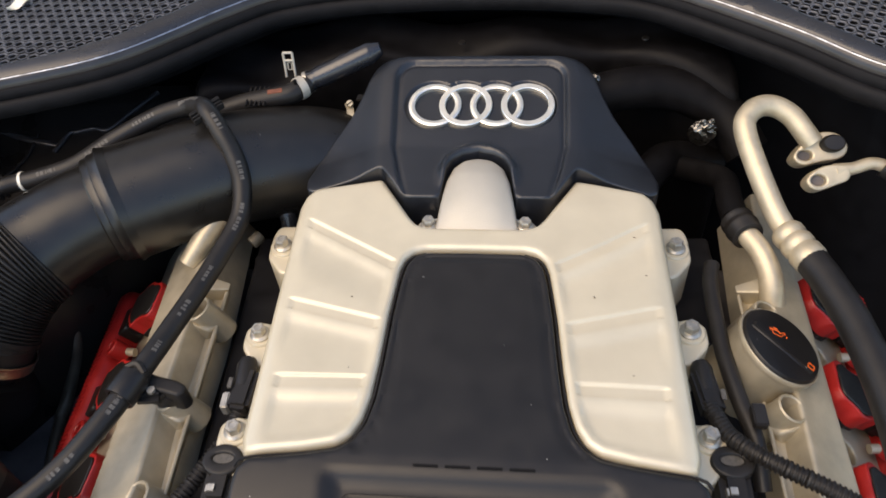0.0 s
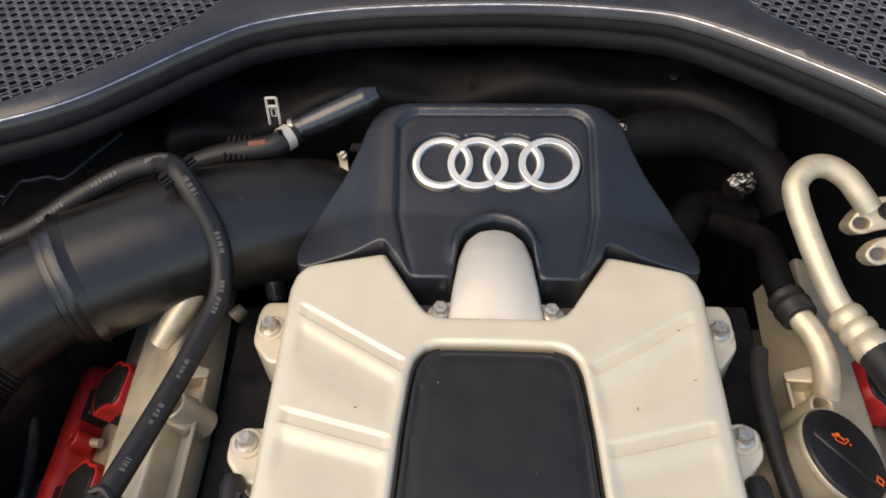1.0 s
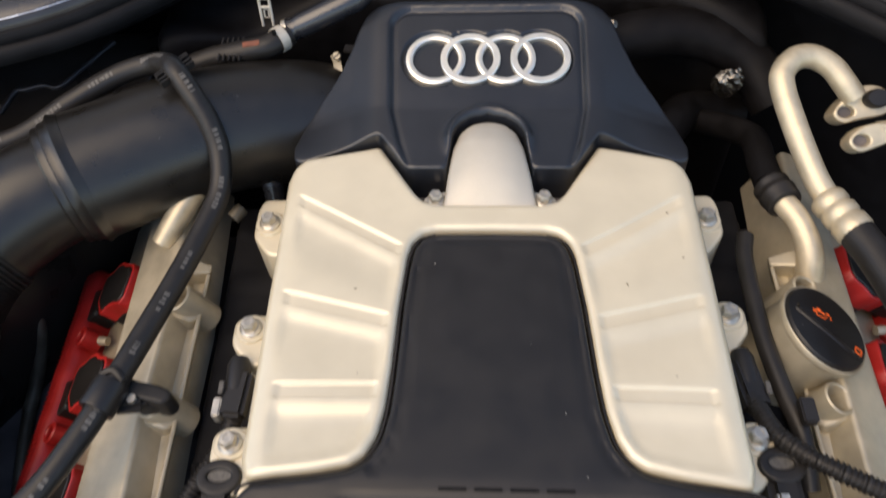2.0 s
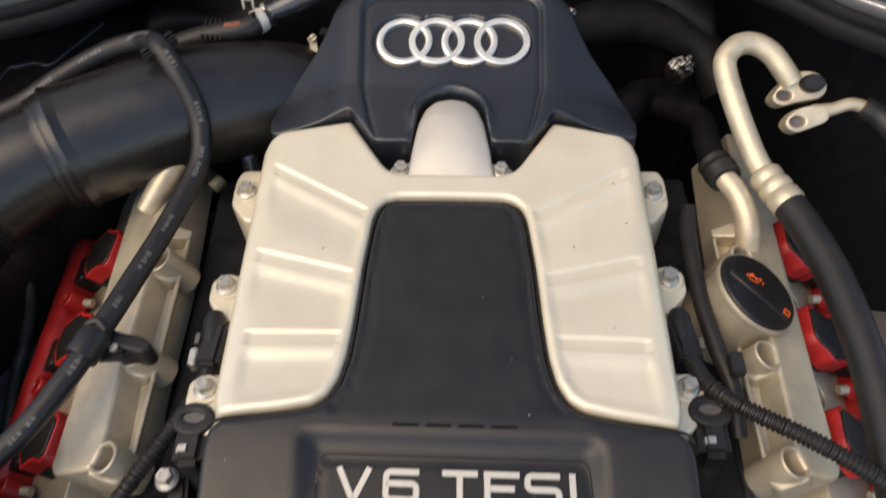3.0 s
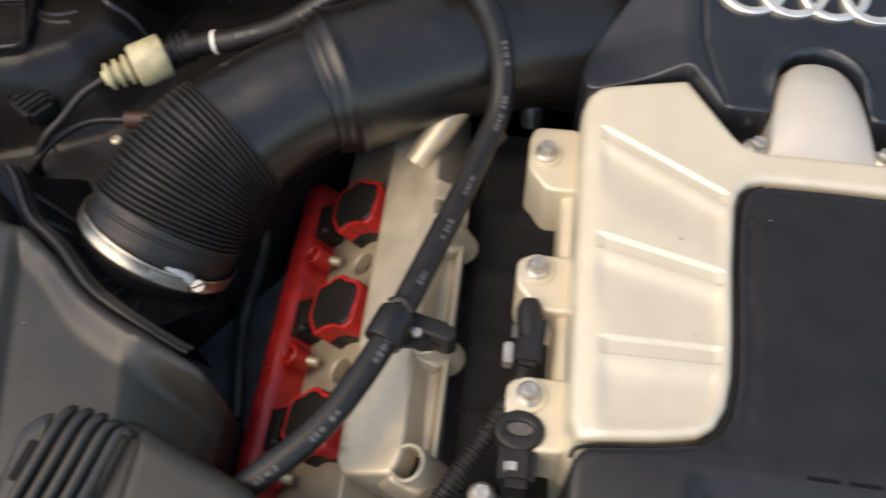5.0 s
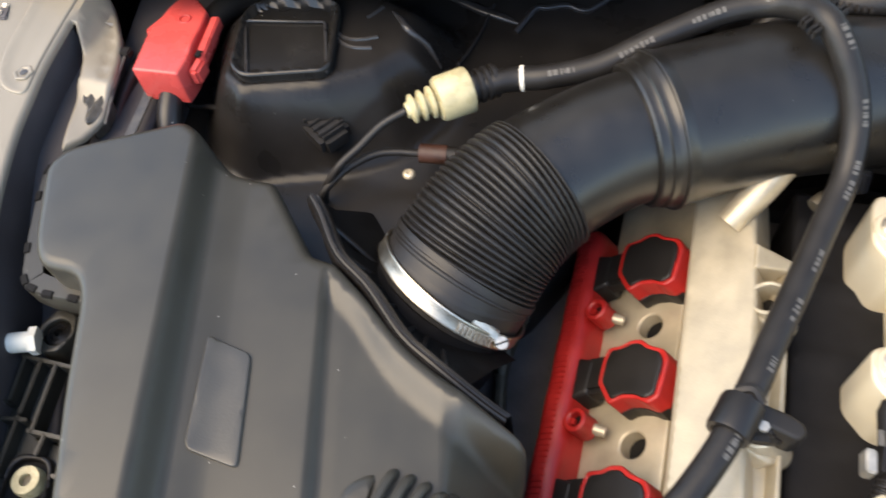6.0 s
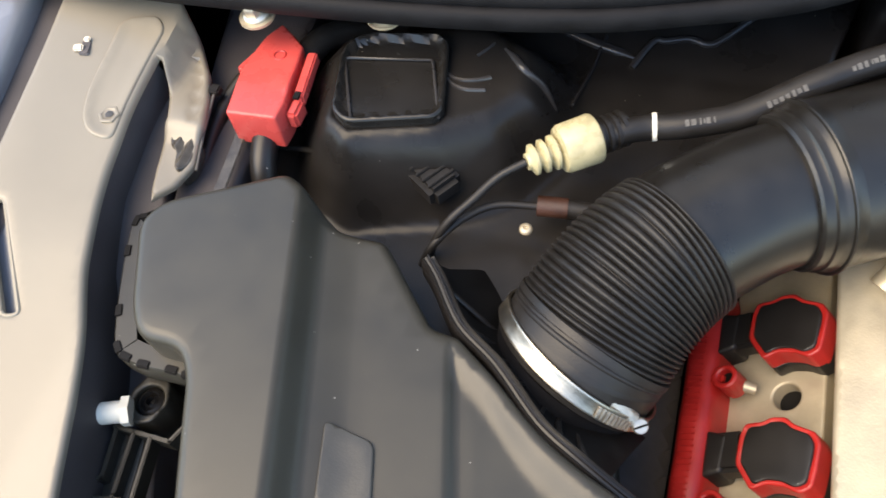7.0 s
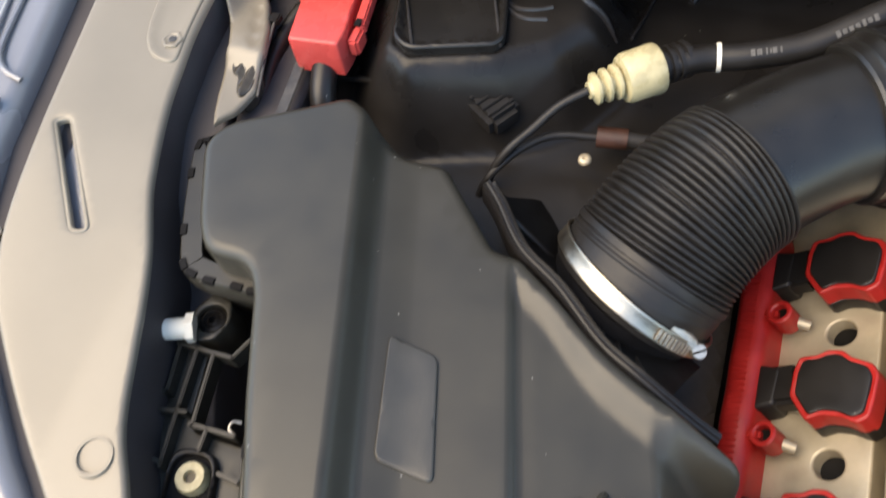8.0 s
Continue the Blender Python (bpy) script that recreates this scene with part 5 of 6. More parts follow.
part("bar", slab(rounded([(-0.263, -0.0430), (-0.256, -0.0405), (-0.247, -0.0440), (-0.232, -0.0462), (-0.2235, -0.0500), (-0.2225, -0.0560), (-0.227, -0.0605), (-0.246, -0.0570), (-0.258, -0.0560)], 0.003), lambda x, y, d: 0.8545 - 0.16 * (x + 0.256), 0.828, 0.0028, 0.003), RUBBER, hb)
part("keeper_loop", tube([(-0.264, -0.052, 0.860), (-0.2605, -0.0455, 0.8625), (-0.2555, -0.044, 0.862), (-0.2525, -0.0475, 0.858), (-0.2535, -0.052, 0.854)], 0.0024, 10, 5), SOFT, hb)
part("plug", lathe([(0, 0.006), (0.0085, 0.006), (0.0094, 0.003), (0.0094, -0.02)], 20, T(-0.2390, -0.0515, 0.836) @ pose(0, 0, 0, 0, 26, 0)), RUBBER, hb)
part("hook", tube([(-0.266, -0.046, 0.866), (-0.258, -0.044, 0.868), (-0.252, -0.050, 0.864)], 0.0035, 8, 4), RUBBER, hb)
part("bolt", lathe([(0, 0), (0.0034, 0), (0.0034, 0.003), (0, 0.003)], 6, T(-0.2475, -0.0585, 0.852)), STEEL, hb)

# steel tube stub and breather elbow on the valve covers
stub = thing("oil_tube", T(-0.25, 0.12, 0.83), "bare metal tube on the valve cover", "metal tube")
part("tube", tube([(-0.272, 0.098, 0.822), (-0.256, 0.118, 0.838), (-0.243, 0.138, 0.848), (-0.232, 0.158, 0.852)], [0.009, 0.011, 0.011, 0.011], 18, 6), ALU, stub)
elbow = thing("breather_elbow", T(0.24, 0.1, 0.83), "metal elbow in a black rubber sleeve", "pipe elbow")
part("metal_elbow", tube([(0.254, 0.055, 0.815), (0.252, 0.070, 0.836), (0.245, 0.090, 0.848), (0.234, 0.112, 0.852)], [0.0112, 0.0102, 0.0096, 0.0096], 20, 6), ALU, elbow, "bare cast metal elbow")
part("sleeve", lathe([(0.0100, -0.001), (0.0136, 0.0), (0.0142, 0.002), (0.0142, 0.008), (0.0150, 0.0095), (0.0150, 0.0125), (0.0138, 0.014), (0.0138, 0.0175), (0.0146, 0.019), (0.0146, 0.022), (0.0120, 0.0245), (0.0100, 0.026)], 26, aim((0.2365, 0.1055, 0.852), (-0.007, 0.026, -0.003))), RUBBER, elbow)
part("hose", tube([(0.2300, 0.128, 0.850), (0.2300, 0.152, 0.847), (0.2345, 0.180, 0.838), (0.2350, 0.200, 0.830), (0.224, 0.226, 0.815), (0.205, 0.25, 0.80)], 0.0118, 20, 6), SHADERUB, elbow, "dull black rubber hose")

# oil filler
OC = aim((0.2325, -0.0020, 0.8185), (0.45, 0.06, 0.89))
filler = thing("oil_filler", OC, "cast filler neck with a black oil cap", "oil filler")
part("neck", lathe([(0.0352, -0.035), (0.0346, 0.0175), (0.0352, 0.0185), (0.0362, 0.0195), (0.0366, 0.0235), (0.0361, 0.0246), (0.0350, 0.0243), (0.0345, 0.018)], 44, OC), CASTING, filler)
ocap = part("cap", lathe([(0.0340, 0.016), (0.0347, 0.0240), (0.0334, 0.0268), (0.0, 0.0275)], 44, OC), SOFT, filler, "black oil cap with orange symbols")
GD = math.radians(-33)
GM = OC @ Matrix.Rotation(GD, 4, 'Z')
part("grip", box(0.060, 0.011, 0.006, GM @ T(0.001, -0.0045, 0.0268), 0.0029, seg=3), SOFT, ocap)
SY = OC @ T(-0.003, 0.0095, 0.0278) @ Matrix.Rotation(math.radians(-10), 4, 'Z')


def strokes(paths, m, r=0.00052):
    bm = bmesh.new()
    for path in paths:
        tube([m @ Vector((x * 0.00112, y * 0.00135, 0)) for x, y in path], r, 6, 0, bm)
    return bm


part("oil_can_symbol", strokes([[(-4.0, 1.5), (-4.0, -2.0), (2.4, -2.0), (6.6, 1.8), (5.2, 2.4), (2.2, 0.4), (1.4, 1.5), (-4.0, 1.5)], [(-4.0, 1.0), (-6.0, 1.2), (-5.8, -0.4)], [(-1.4, 1.5), (-1.4, 3.0)], [(-2.8, 3.0), (0.2, 3.0)], [(7.6, 0.2), (7.6, -1.0)]], SY), ORANGE, ocap)
SB = GM @ T(0.0255, -0.0040, 0.0299)
part("book_symbol", merge(merge(box(0.0055, 0.0010, 0.0005, SB @ T(0, 0.0025, 0), 0), box(0.0055, 0.0010, 0.0005, SB @ T(0, -0.0025, 0), 0)), merge(box(0.0010, 0.0055, 0.0005, SB @ T(0.0025, 0, 0), 0), box(0.0010, 0.0055, 0.0005, SB @ T(-0.0025, 0, 0), 0))), ORANGE, ocap)

# ---------- refrigerant line ----------
ac = thing("refrigerant_line", T(0.27, 0.15, 0.88), "bare aluminium refrigerant pipe bent in a U", "refrigerant pipe")
part("pipe", tube([(0.268, 0.100, 0.859), (0.258, 0.120, 0.868), (0.246, 0.155, 0.886), (0.239, 0.185, 0.900), (0.2410, 0.199, 0.906), (0.252, 0.209, 0.910), (0.267, 0.211, 0.909), (0.281, 0.204, 0.904), (0.291, 0.193, 0.896), (0.299, 0.185, 0.888)], 0.0097, 20, 8), ALU, ac)
CR = aim((0.2655, 0.105, 0.859), Vector((0.0155, -0.04, 0.001)))
part("crimp", lathe([(0.009, -0.002), (0.0125, 0.0), (0.0140, 0.003), (0.0140, 0.009), (0.0125, 0.011), (0.0125, 0.013), (0.0142, 0.015), (0.0142, 0.021), (0.0127, 0.023), (0.0127, 0.025), (0.0144, 0.027), (0.0144, 0.036), (0.0135, 0.038), (0.010, 0.038)], 26, CR), ALU, ac, "ribbed aluminium crimp sleeve")
part("hose", tube([(0.279, 0.070, 0.860), (0.287, 0.045, 0.860), (0.296, 0.005, 0.859), (0.302, -0.05, 0.856), (0.303, -0.11, 0.850), (0.296, -0.20, 0.84)], 0.0135, 18, 8), RUBBER, ac, "black rubber hose")
flg = thing("pipe_flange", T(0.3, 0.165, 0.88), "cast aluminium flange blocks with bolt holes", "pipe flange")
fz = 0.882


def lean(cx, cy, cz):
    return T(cx, cy, cz) @ Matrix.Rotation(radians(38), 4, 'X') @ Matrix.Diagonal((1, 0.74, 1, 1)) @ T(-cx, -cy, -cz)


UP, LO = lean(0.2925, 0.1755, fz), lean(0.2985, 0.1475, fz - 0.004)
part("upper_block", slab(rounded([(0.2805, 0.172), (0.290, 0.162), (0.306, 0.168), (0.325, 0.171), (0.331, 0.186), (0.322, 0.203), (0.306, 0.205), (0.290, 0.190)], 0.009), fz, fz - 0.018, 0.002, 0.004, holes=[circle(0.2925, 0.1755, 0.0064)], m=UP), ALU, flg)
# Dark discs close the bolt holes and paint the shade inside.
part("upper_hole", lathe([(0, 0), (0.0066, 0)], 16, UP @ T(0.2925, 0.1755, fz - 0.006)), DARK, flg)
part("plug", lathe([(0, 0.008), (0.0085, 0.008), (0.0105, 0.005), (0.0105, -0.002)], 20, UP @ T(0.315, 0.1885, fz)), SOFT, flg, "dark round plug")
part("lower_block", slab(rounded([(0.286, 0.146), (0.296, 0.133), (0.310, 0.140), (0.326, 0.148), (0.325, 0.164), (0.310, 0.167), (0.296, 0.161)], 0.008), fz - 0.004, fz - 0.02, 0.002, 0.004, holes=[circle(0.2985, 0.1475, 0.0064)], m=LO), ALU, flg)
part("lower_hole", lathe([(0, 0), (0.0066, 0)], 16, LO @ T(0.2985, 0.1475, fz - 0.010)), DARK, flg)
part("branch_pipe", tube([(0.314, 0.158, fz - 0.004), (0.330, 0.160, fz - 0.002), (0.347, 0.164, fz), (0.365, 0.160, fz - 0.004)], [0.0072, 0.0055, 0.0055, 0.0062], 14, 6), ALU, flg)
part("branch_hose", tube([(0.356, 0.162, fz - 0.001), (0.372, 0.150, fz - 0.006), (0.385, 0.120, fz - 0.012), (0.39, 0.06, fz - 0.03)], 0.010, 14, 6), RUBBER, flg)


# ---------- corrugated looms ----------
def loom(path, r, name, label):
    t = thing(name, T(*path[0]), label, "wiring loom", "wiring looms")
    pts = smooth_line(path, 30)
    n = len(pts)
    ln = sum(float(np.linalg.norm(b - a)) for a, b in zip(pts, pts[1:]))
    k = int(ln / 0.0034)
    # fine, evenly spaced sampling for the corrugations
    cum = np.concatenate([[0], np.cumsum([float(np.linalg.norm(b - a)) for a, b in zip(pts, pts[1:])])])
    P = np.array(pts)
    ss = np.linspace(0, cum[-1], k * 4 + 1)
    Q = np.stack([np.interp(ss, cum, P[:, j]) for j in range(3)], 1)
    part("conduit", tube([tuple(q) for q in Q], lambda u: r + 0.0006 * (1 if math.sin(2 * math.pi * k * u) > 0 else -1), 12, 0), RUBBER, t)
    return t


lm = loom([(-0.175, -0.060, 0.843), (-0.180, -0.078, 0.839), (-0.188, -0.094, 0.834), (-0.204, -0.123, 0.830), (-0.222, -0.153, 0.826), (-0.25, -0.20, 0.81)], 0.0060, "wiring_loom", "black corrugated loom beside the supercharger housing")
part("plug", box(0.017, 0.036, 0.016, T(-0.1755, -0.0535, 0.846) @ pose(0, 0, 0, 0, 0, -4), 0.003), SOFT, lm)
part("plug_head", lathe([(0, 0), (0.0085, 0), (0.0085, 0.020), (0.006, 0.026), (0, 0.027)], 16, aim((-0.1765, -0.051, 0.846), (-0.05, 1, 0.1))), SOFT, lm)
part("white_tag", box(0.0035, 0.009, 0.002, T(-0.1860, -0.050, 0.853), 0.0004), MARK, lm, "white lock tag")
part("latch", box(0.006, 0.014, 0.012, T(-0.1890, -0.062, 0.842), 0.001), STEEL, lm)
lr = loom([(0.179, -0.056, 0.844), (0.182, -0.070, 0.848), (0.187, -0.086, 0.852), (0.200, -0.100, 0.855), (0.219, -0.113, 0.857), (0.252, -0.132, 0.857), (0.29, -0.157, 0.852), (0.33, -0.19, 0.84)], 0.0060, "wiring_loom", "black corrugated loom crossing the valve cover")
part("plug", box(0.017, 0.038, 0.016, T(0.1795, -0.046, 0.842) @ pose(0, 0, 0, 0, 0, 8), 0.003), SOFT, lr)
part("plug_head", lathe([(0, 0), (0.0085, 0), (0.0085, 0.020), (0.006, 0.026), (0, 0.027)], 16, aim((0.179, -0.046, 0.842), (-0.05, 1, 0.1))), SOFT, lr)
part("white_tag", box(0.0035, 0.009, 0.002, T(0.1890, -0.052, 0.851), 0.0004), MARK, lr, "white lock tag")
for p, nm in (((-0.178, -0.112, 0.845), "sensor_plug"), ((0.187, -0.104, 0.845), "sensor_plug")):
    s = thing(nm, T(*p), "black round sensor plug with a metal core", "sensor", "sensor plugs")
    part("collar", slab(circle(p[0], p[1], 0.0152, 24, 0.0125), p[2] + 0.004, p[2] - 0.02, 0.002, 0.004, holes=[circle(p[0], p[1] + 0.001, 0.0080, 20, 0.0042)]), RUBBER, s)
    part("core", lathe([(0, 0.0018), (0.0105, 0.0018)], 18, T(*p)), MARK, s)
    part("body", box(0.022, 0.032, 0.030, T(p[0], p[1] - 0.017, p[2] - 0.0125), 0.005), RUBBER, s)
    part("metal_tip", box(0.009, 0.009, 0.010, T(p[0] - 0.003, p[1] - 0.022, p[2] - 0.0008), 0.002), STEEL, s, "dull metal tip")
    part("stem", tube([(p[0], p[1] - 0.01, p[2] - 0.02), (p[0], p[1] - 0.02, p[2] - 0.03), (p[0], p[1] - 0.03, p[2] - 0.06)], 0.012, 14, 4), RUBBER, s)
hex_bolt("bracket_bolt", T(-0.197, -0.147, 0.822), "dull silver bolt at the front of the engine", "", 0.9)
fcast = thing("front_casting", T(-0.214, -0.166, 0.76), "pale cast bracket at the front of the engine", "casting")
part("block", slab(rounded([(-0.236, -0.154), (-0.200, -0.158), (-0.196, -0.186), (-0.232, -0.190)], 0.004), 0.806, 0.72, 0.003, 0.006), CASTING, fcast)
part("arm", box(0.014, 0.036, 0.020, T(-0.190, -0.158, 0.806) @ pose(0, 0, 0, 0, 0, 8), 0.003), RUBBER, fcast, "black plastic arm under the bolt")
tag = thing("paper_tag", T(-0.386, 0.188, 0.83), "white paper tag behind the intake duct", "tag")
part("sheet", slab(rounded([(-0.3925, 0.177), (-0.3885, 0.190), (-0.3800, 0.200), (-0.3795, 0.186)], 0.001), 0.832, 0.8312, 0.0003, 0.004), WHITE, tag)
part("fold", box(0.010, 0.004, 0.012, T(-0.3865, 0.181, 0.8255) @ pose(0, 0, 0, 0, 0, 30), 0.0005), WHITE, tag)
# dark cable along the far valve cover
cb = thing("cable", T(0.2, 0, 0.83), "black smooth cable beside the valve cover", "cable")
part("cable", tube([(0.205, 0.085, 0.838), (0.2, 0.06, 0.838), (0.199, 0.0, 0.838), (0.204, -0.045, 0.836), (0.211, -0.078, 0.832), (0.214, -0.110, 0.815)], 0.0066, 12, 6), RUBBER, cb)
part("tab", box(0.010, 0.018, 0.008, T(0.212, -0.068, 0.848), 0.001), SOFT, cb)

# ---------- back of the bay ----------
can = thing("vacuum_canister", T(-0.13, 0.27, 0.92), "black glossy cylindrical vacuum canister", "canister")
e0, e1 = Vector((-0.172, 0.262, 0.906)), Vector((-0.096, 0.280, 0.932))
KM = aim(e0, e1 - e0)
part("barrel", lathe([(0, 0), (0.0095, 0), (0.0100, 0.002), (0.0100, 0.008), (0.0090, 0.010), (0.0098, 0.013), (0.0104, 0.016), (0.0106, 0.072), (0.0102, 0.0735), (0.0060, 0.084), (0, 0.085)], 26, KM), COWL, can)
part("clamp_ring", lathe([(0.0100, 0.002), (0.0110, 0.002), (0.0110, 0.006), (0.0100, 0.006)], 26, KM), STEEL, can, "steel clamp ring")
part("clamp_ear", box(0.005, 0.008, 0.007, KM @ T(-0.004, 0.012, 0.004), 0.001), STEEL, can)
vh = thing("vacuum_hose", T(-0.25, 0.25, 0.9), "brown-black hose with a white spring clip", "hose")
part("hose", tube([(-0.168, 0.260, 0.907), (-0.182, 0.247, 0.906), (-0.205, 0.243, 0.903), (-0.235, 0.243, 0.896), (-0.262, 0.235, 0.888), (-0.28, 0.22, 0.87)], 0.0100, 16, 6), RUBBER, vh)
part("brown_mark", box(0.0150, 0.0050, 0.0010, T(-0.1965, 0.2405, 0.9134) @ pose(0, 0, 0, 18, -6, 4), 0.0003), REDMARK, vh, "reddish brown paint mark")
sc = aim((-0.1745, 0.2535, 0.907), (-0.7, -0.7, 0))
part("spring_clip", lathe([(0.0103, -0.004), (0.0112, -0.004), (0.0112, 0.004), (0.0103, 0.004)], 20, sc), SNOUT, vh, "pale spring clip")
part("clip_window", box(0.003, 0.002, 0.006, T(-0.1765, 0.248, 0.9178), 0), BLACK, vh)
for k in range(5):
    part("comb_tooth", box(0.0018, 0.030, 0.003, T(-0.207 - 0.0045 * k, 0.243, 0.9055), 0.0005), RUBBER, vh)
up = thing("wire_clip", T(-0.185, 0.275, 0.93), "small upright bright wire clip", "clip")
for dx in (-0.0045, 0.0045):
    part("leg", tube([(-0.186 + dx, 0.268, 0.910), (-0.186 + dx, 0.274, 0.934)], 0.0013, 8, 0), SNOUT, up)
for zz in (0.934, 0.9265):
    part("rung", tube([(-0.1905, 0.268 + (zz - 0.910) * 0.25, zz), (-0.1815, 0.268 + (zz - 0.910) * 0.25, zz)], 0.0013, 8, 0), SNOUT, up)
part("inner_loop", tube([(-0.186 + dx, 0.2695 + (zz - 0.910) * 0.25, zz) for dx, zz in ((-0.0019, 0.9235), (0.0019, 0.9235), (0.0019, 0.9165), (-0.0019, 0.9165), (-0.0019, 0.9235))], 0.0008, 6, 0), SNOUT, up)
tc = thing("throttle_clamp", T(-0.128, 0.252, 0.88), "steel clamp at the throttle end of the duct", "hose clamp")
part("strap", sweep([(-0.1315, 0.258, 0.884), (-0.1275, 0.247, 0.886), (-0.1255, 0.236, 0.884), (-0.126, 0.224, 0.877), (-0.128, 0.212, 0.868)], [(-0.0035, -0.001), (-0.0035, 0.0006), (0.0035, 0.0006), (0.0035, -0.001)]), CASTING, tc)
part("screw", lathe([(0, 0), (0.0034, 0), (0.0038, 0.001), (0.0038, 0.003), (0.0030, 0.004), (0, 0.004)], 16, aim((-0.1275, 0.250, 0.8885), (0.1, -0.5, 0.85))), CASTING, tc)
part("screw_slot", box(0.0066, 0.0010, 0.0008, aim((-0.1275, 0.250, 0.8885), (0.1, -0.5, 0.85)) @ pose(0, 0, 0.0040, 0, 0, 40), 0), BLACK, tc)
part("plate", box(0.026, 0.010, 0.003, T(-0.110, 0.262, 0.886) @ pose(0, 0, 0, 0, 0, -8), 0.001), SOFT, tc)
part("plate_fold", box(0.003, 0.022, 0.010, T(-0.0985, 0.252, 0.884) @ pose(0, 0, 0, 0, 0, -20), 0.001), SOFT, tc)

heat = thing("heat_shield_foil", T(0.222, 0.252, 0.84), "crumpled silver heat foil behind the engine", "foil")
fo = bmesh.new()
bmesh.ops.create_icosphere(fo, subdivisions=5, radius=0.015)
for v in fo.verts:
    v.co *= 1 + 0.24 * noise.noise(v.co * 130) + 0.09 * noise.noise(v.co * 380)
    v.co.y *= 0.5
    v.co.x *= 0.9
fo.transform(T(0.222, 0.252, 0.846))
part("foil", fo, FOIL, heat, smooth=False)
pw = thing("foil_strip", T(0.112, 0.283, 0.888), "small strip of silver foil beside the cap", "foil")
fs_ = bmesh.new()
bmesh.ops.create_icosphere(fs_, subdivisions=4, radius=0.006)
for v in fs_.verts:
    v.co *= 1 + 0.4 * noise.noise(v.co * 300)
    v.co.x *= 1.6
fs_.transform(T(0.1105, 0.2745, 0.897) @ pose(0, 0, 0, 0, 0, -50))
part("foil", fs_, FOIL, pw, smooth=False)

hoses = thing("coolant_hoses", T(0.2, 0.26, 0.8), "black coolant hoses at the back of the engine", "hoses")
part("upper_hose", tube([(0.10, 0.285, 0.86), (0.15, 0.295, 0.868), (0.20, 0.30, 0.862), (0.245, 0.285, 0.845), (0.27, 0.25, 0.82)], 0.022, 18, 6), SHADERUB, hoses)
part("lower_hose", tube([(0.15, 0.20, 0.80), (0.175, 0.235, 0.81), (0.20, 0.265, 0.80), (0.25, 0.28, 0.78)], 0.018, 18, 6), SHADERUB, hoses)
bk = thing("bulkhead_pad", T(0, 0.33, 0.85), "black felt insulation pad on the bulkhead", "insulation")
for px in (-0.02, 0.17):
    part("retainer", lathe([(0, 0.0), (0.004, 0.0), (0.0035, 0.0015), (0, 0.002)], 14, T(px, 0.345, 0.8935)), SOFT, bk, "small round push retainer")
part("pad", slab(rounded([(-0.30, 0.27), (-0.12, 0.335), (0.15, 0.335), (0.26, 0.27), (0.26, 0.40), (-0.30, 0.40)], 0.02), lambda x, y, d: 0.885 + 0.006 * np.sin(x * 38) + 0.12 * (y - 0.33) + 0.004 * np.sin(y * 90 + x * 20), 0.6, 0.012, 0.008), SHADERUB, bk)
block = thing("engine_block", T(0, 0, 0.45), "dark engine block below the covers", "engine block")
part("block", slab(rounded([(-0.36, 0.2), (0.36, 0.2), (0.36, -0.25), (-0.36, -0.25)], 0.02), lambda x, y, d: 0.70 - 0.1 * np.clip((np.abs(x) - 0.3) / 0.06, 0, 1), 0.45, 0.01, 0.03), DARK, block)

# ---------- left corner: red terminal cover and cables ----------
red = thing("battery_terminal_cover", T(-0.68, 0.12, 0.88), "bright red plastic jump-start terminal cover", "terminal cover")
ro = [(-0.7050, 0.184), (-0.690, 0.172), (-0.679, 0.162), (-0.6715, 0.108), (-0.6725, 0.0945), (-0.7085, 0.0925), (-0.7145, 0.132), (-0.7105, 0.169)]


def red_z(x, y, d):
    return 0.8965 - 0.03 * np.maximum(0, y - 0.122) - 0.12 * np.maximum(0, y - 0.160) + 0.0012 * ((x > -0.676) & (y > 0.118) & (y < 0.155))


rlid = part("lid", slab(rounded(ro, 0.0015, 2), red_z, 0.866, 0.0018, 0.003), REDLID, red)
part("side_clip", box(0.007, 0.042, 0.010, T(-0.6675, 0.137, 0.8905) @ pose(0, 0, 0, 0, 0, 7), 0.0012), REDLID, rlid)
part("latch_hole", box(0.004, 0.006, 0.002, T(-0.6655, 0.117, 0.8956), 0), BLACK, rlid)
part("left_flange", box(0.006, 0.030, 0.008, T(-0.7125, 0.148, 0.890) @ pose(0, 0, 0, 0, 0, -20), 0.0015), REDLID, rlid)
part("side_ear", box(0.008, 0.016, 0.014, T(-0.6665, 0.111, 0.884), 0.002), REDLID, rlid)
part("symbol", lathe([(0.0035, 0.0), (0.0042, 0.0006), (0.0049, 0.0)], 16, T(-0.692, 0.150, 0.8958)), RED, rlid)
part("post", tube([(-0.690, 0.100, 0.868), (-0.687, 0.082, 0.860), (-0.684, 0.070, 0.845), (-0.682, 0.062, 0.815)], 0.0095, 14, 4), SOFT, red)
cab = thing("battery_cable", T(-0.7, 0.19, 0.87), "thick black battery cable", "cable")
part("cable", tube([(-0.684, 0.160, 0.880), (-0.676, 0.185, 0.880), (-0.66, 0.205, 0.872), (-0.63, 0.23, 0.86)], 0.010, 14, 6), RUBBER, cab)
part("side_cable", tube([(-0.712, 0.165, 0.875), (-0.728, 0.14, 0.87), (-0.735, 0.10, 0.86), (-0.728, 0.05, 0.85)], 0.006, 12, 6), RUBBER, cab)
part("tie", box(0.008, 0.008, 0.006, T(-0.736, 0.122, 0.880), 0.001), SOFT, cab)
part("tie_tail", tube([(-0.736, 0.120, 0.880), (-0.730, 0.088, 0.877), (-0.723, 0.057, 0.873)], 0.0010, 6, 4), MARK, cab)
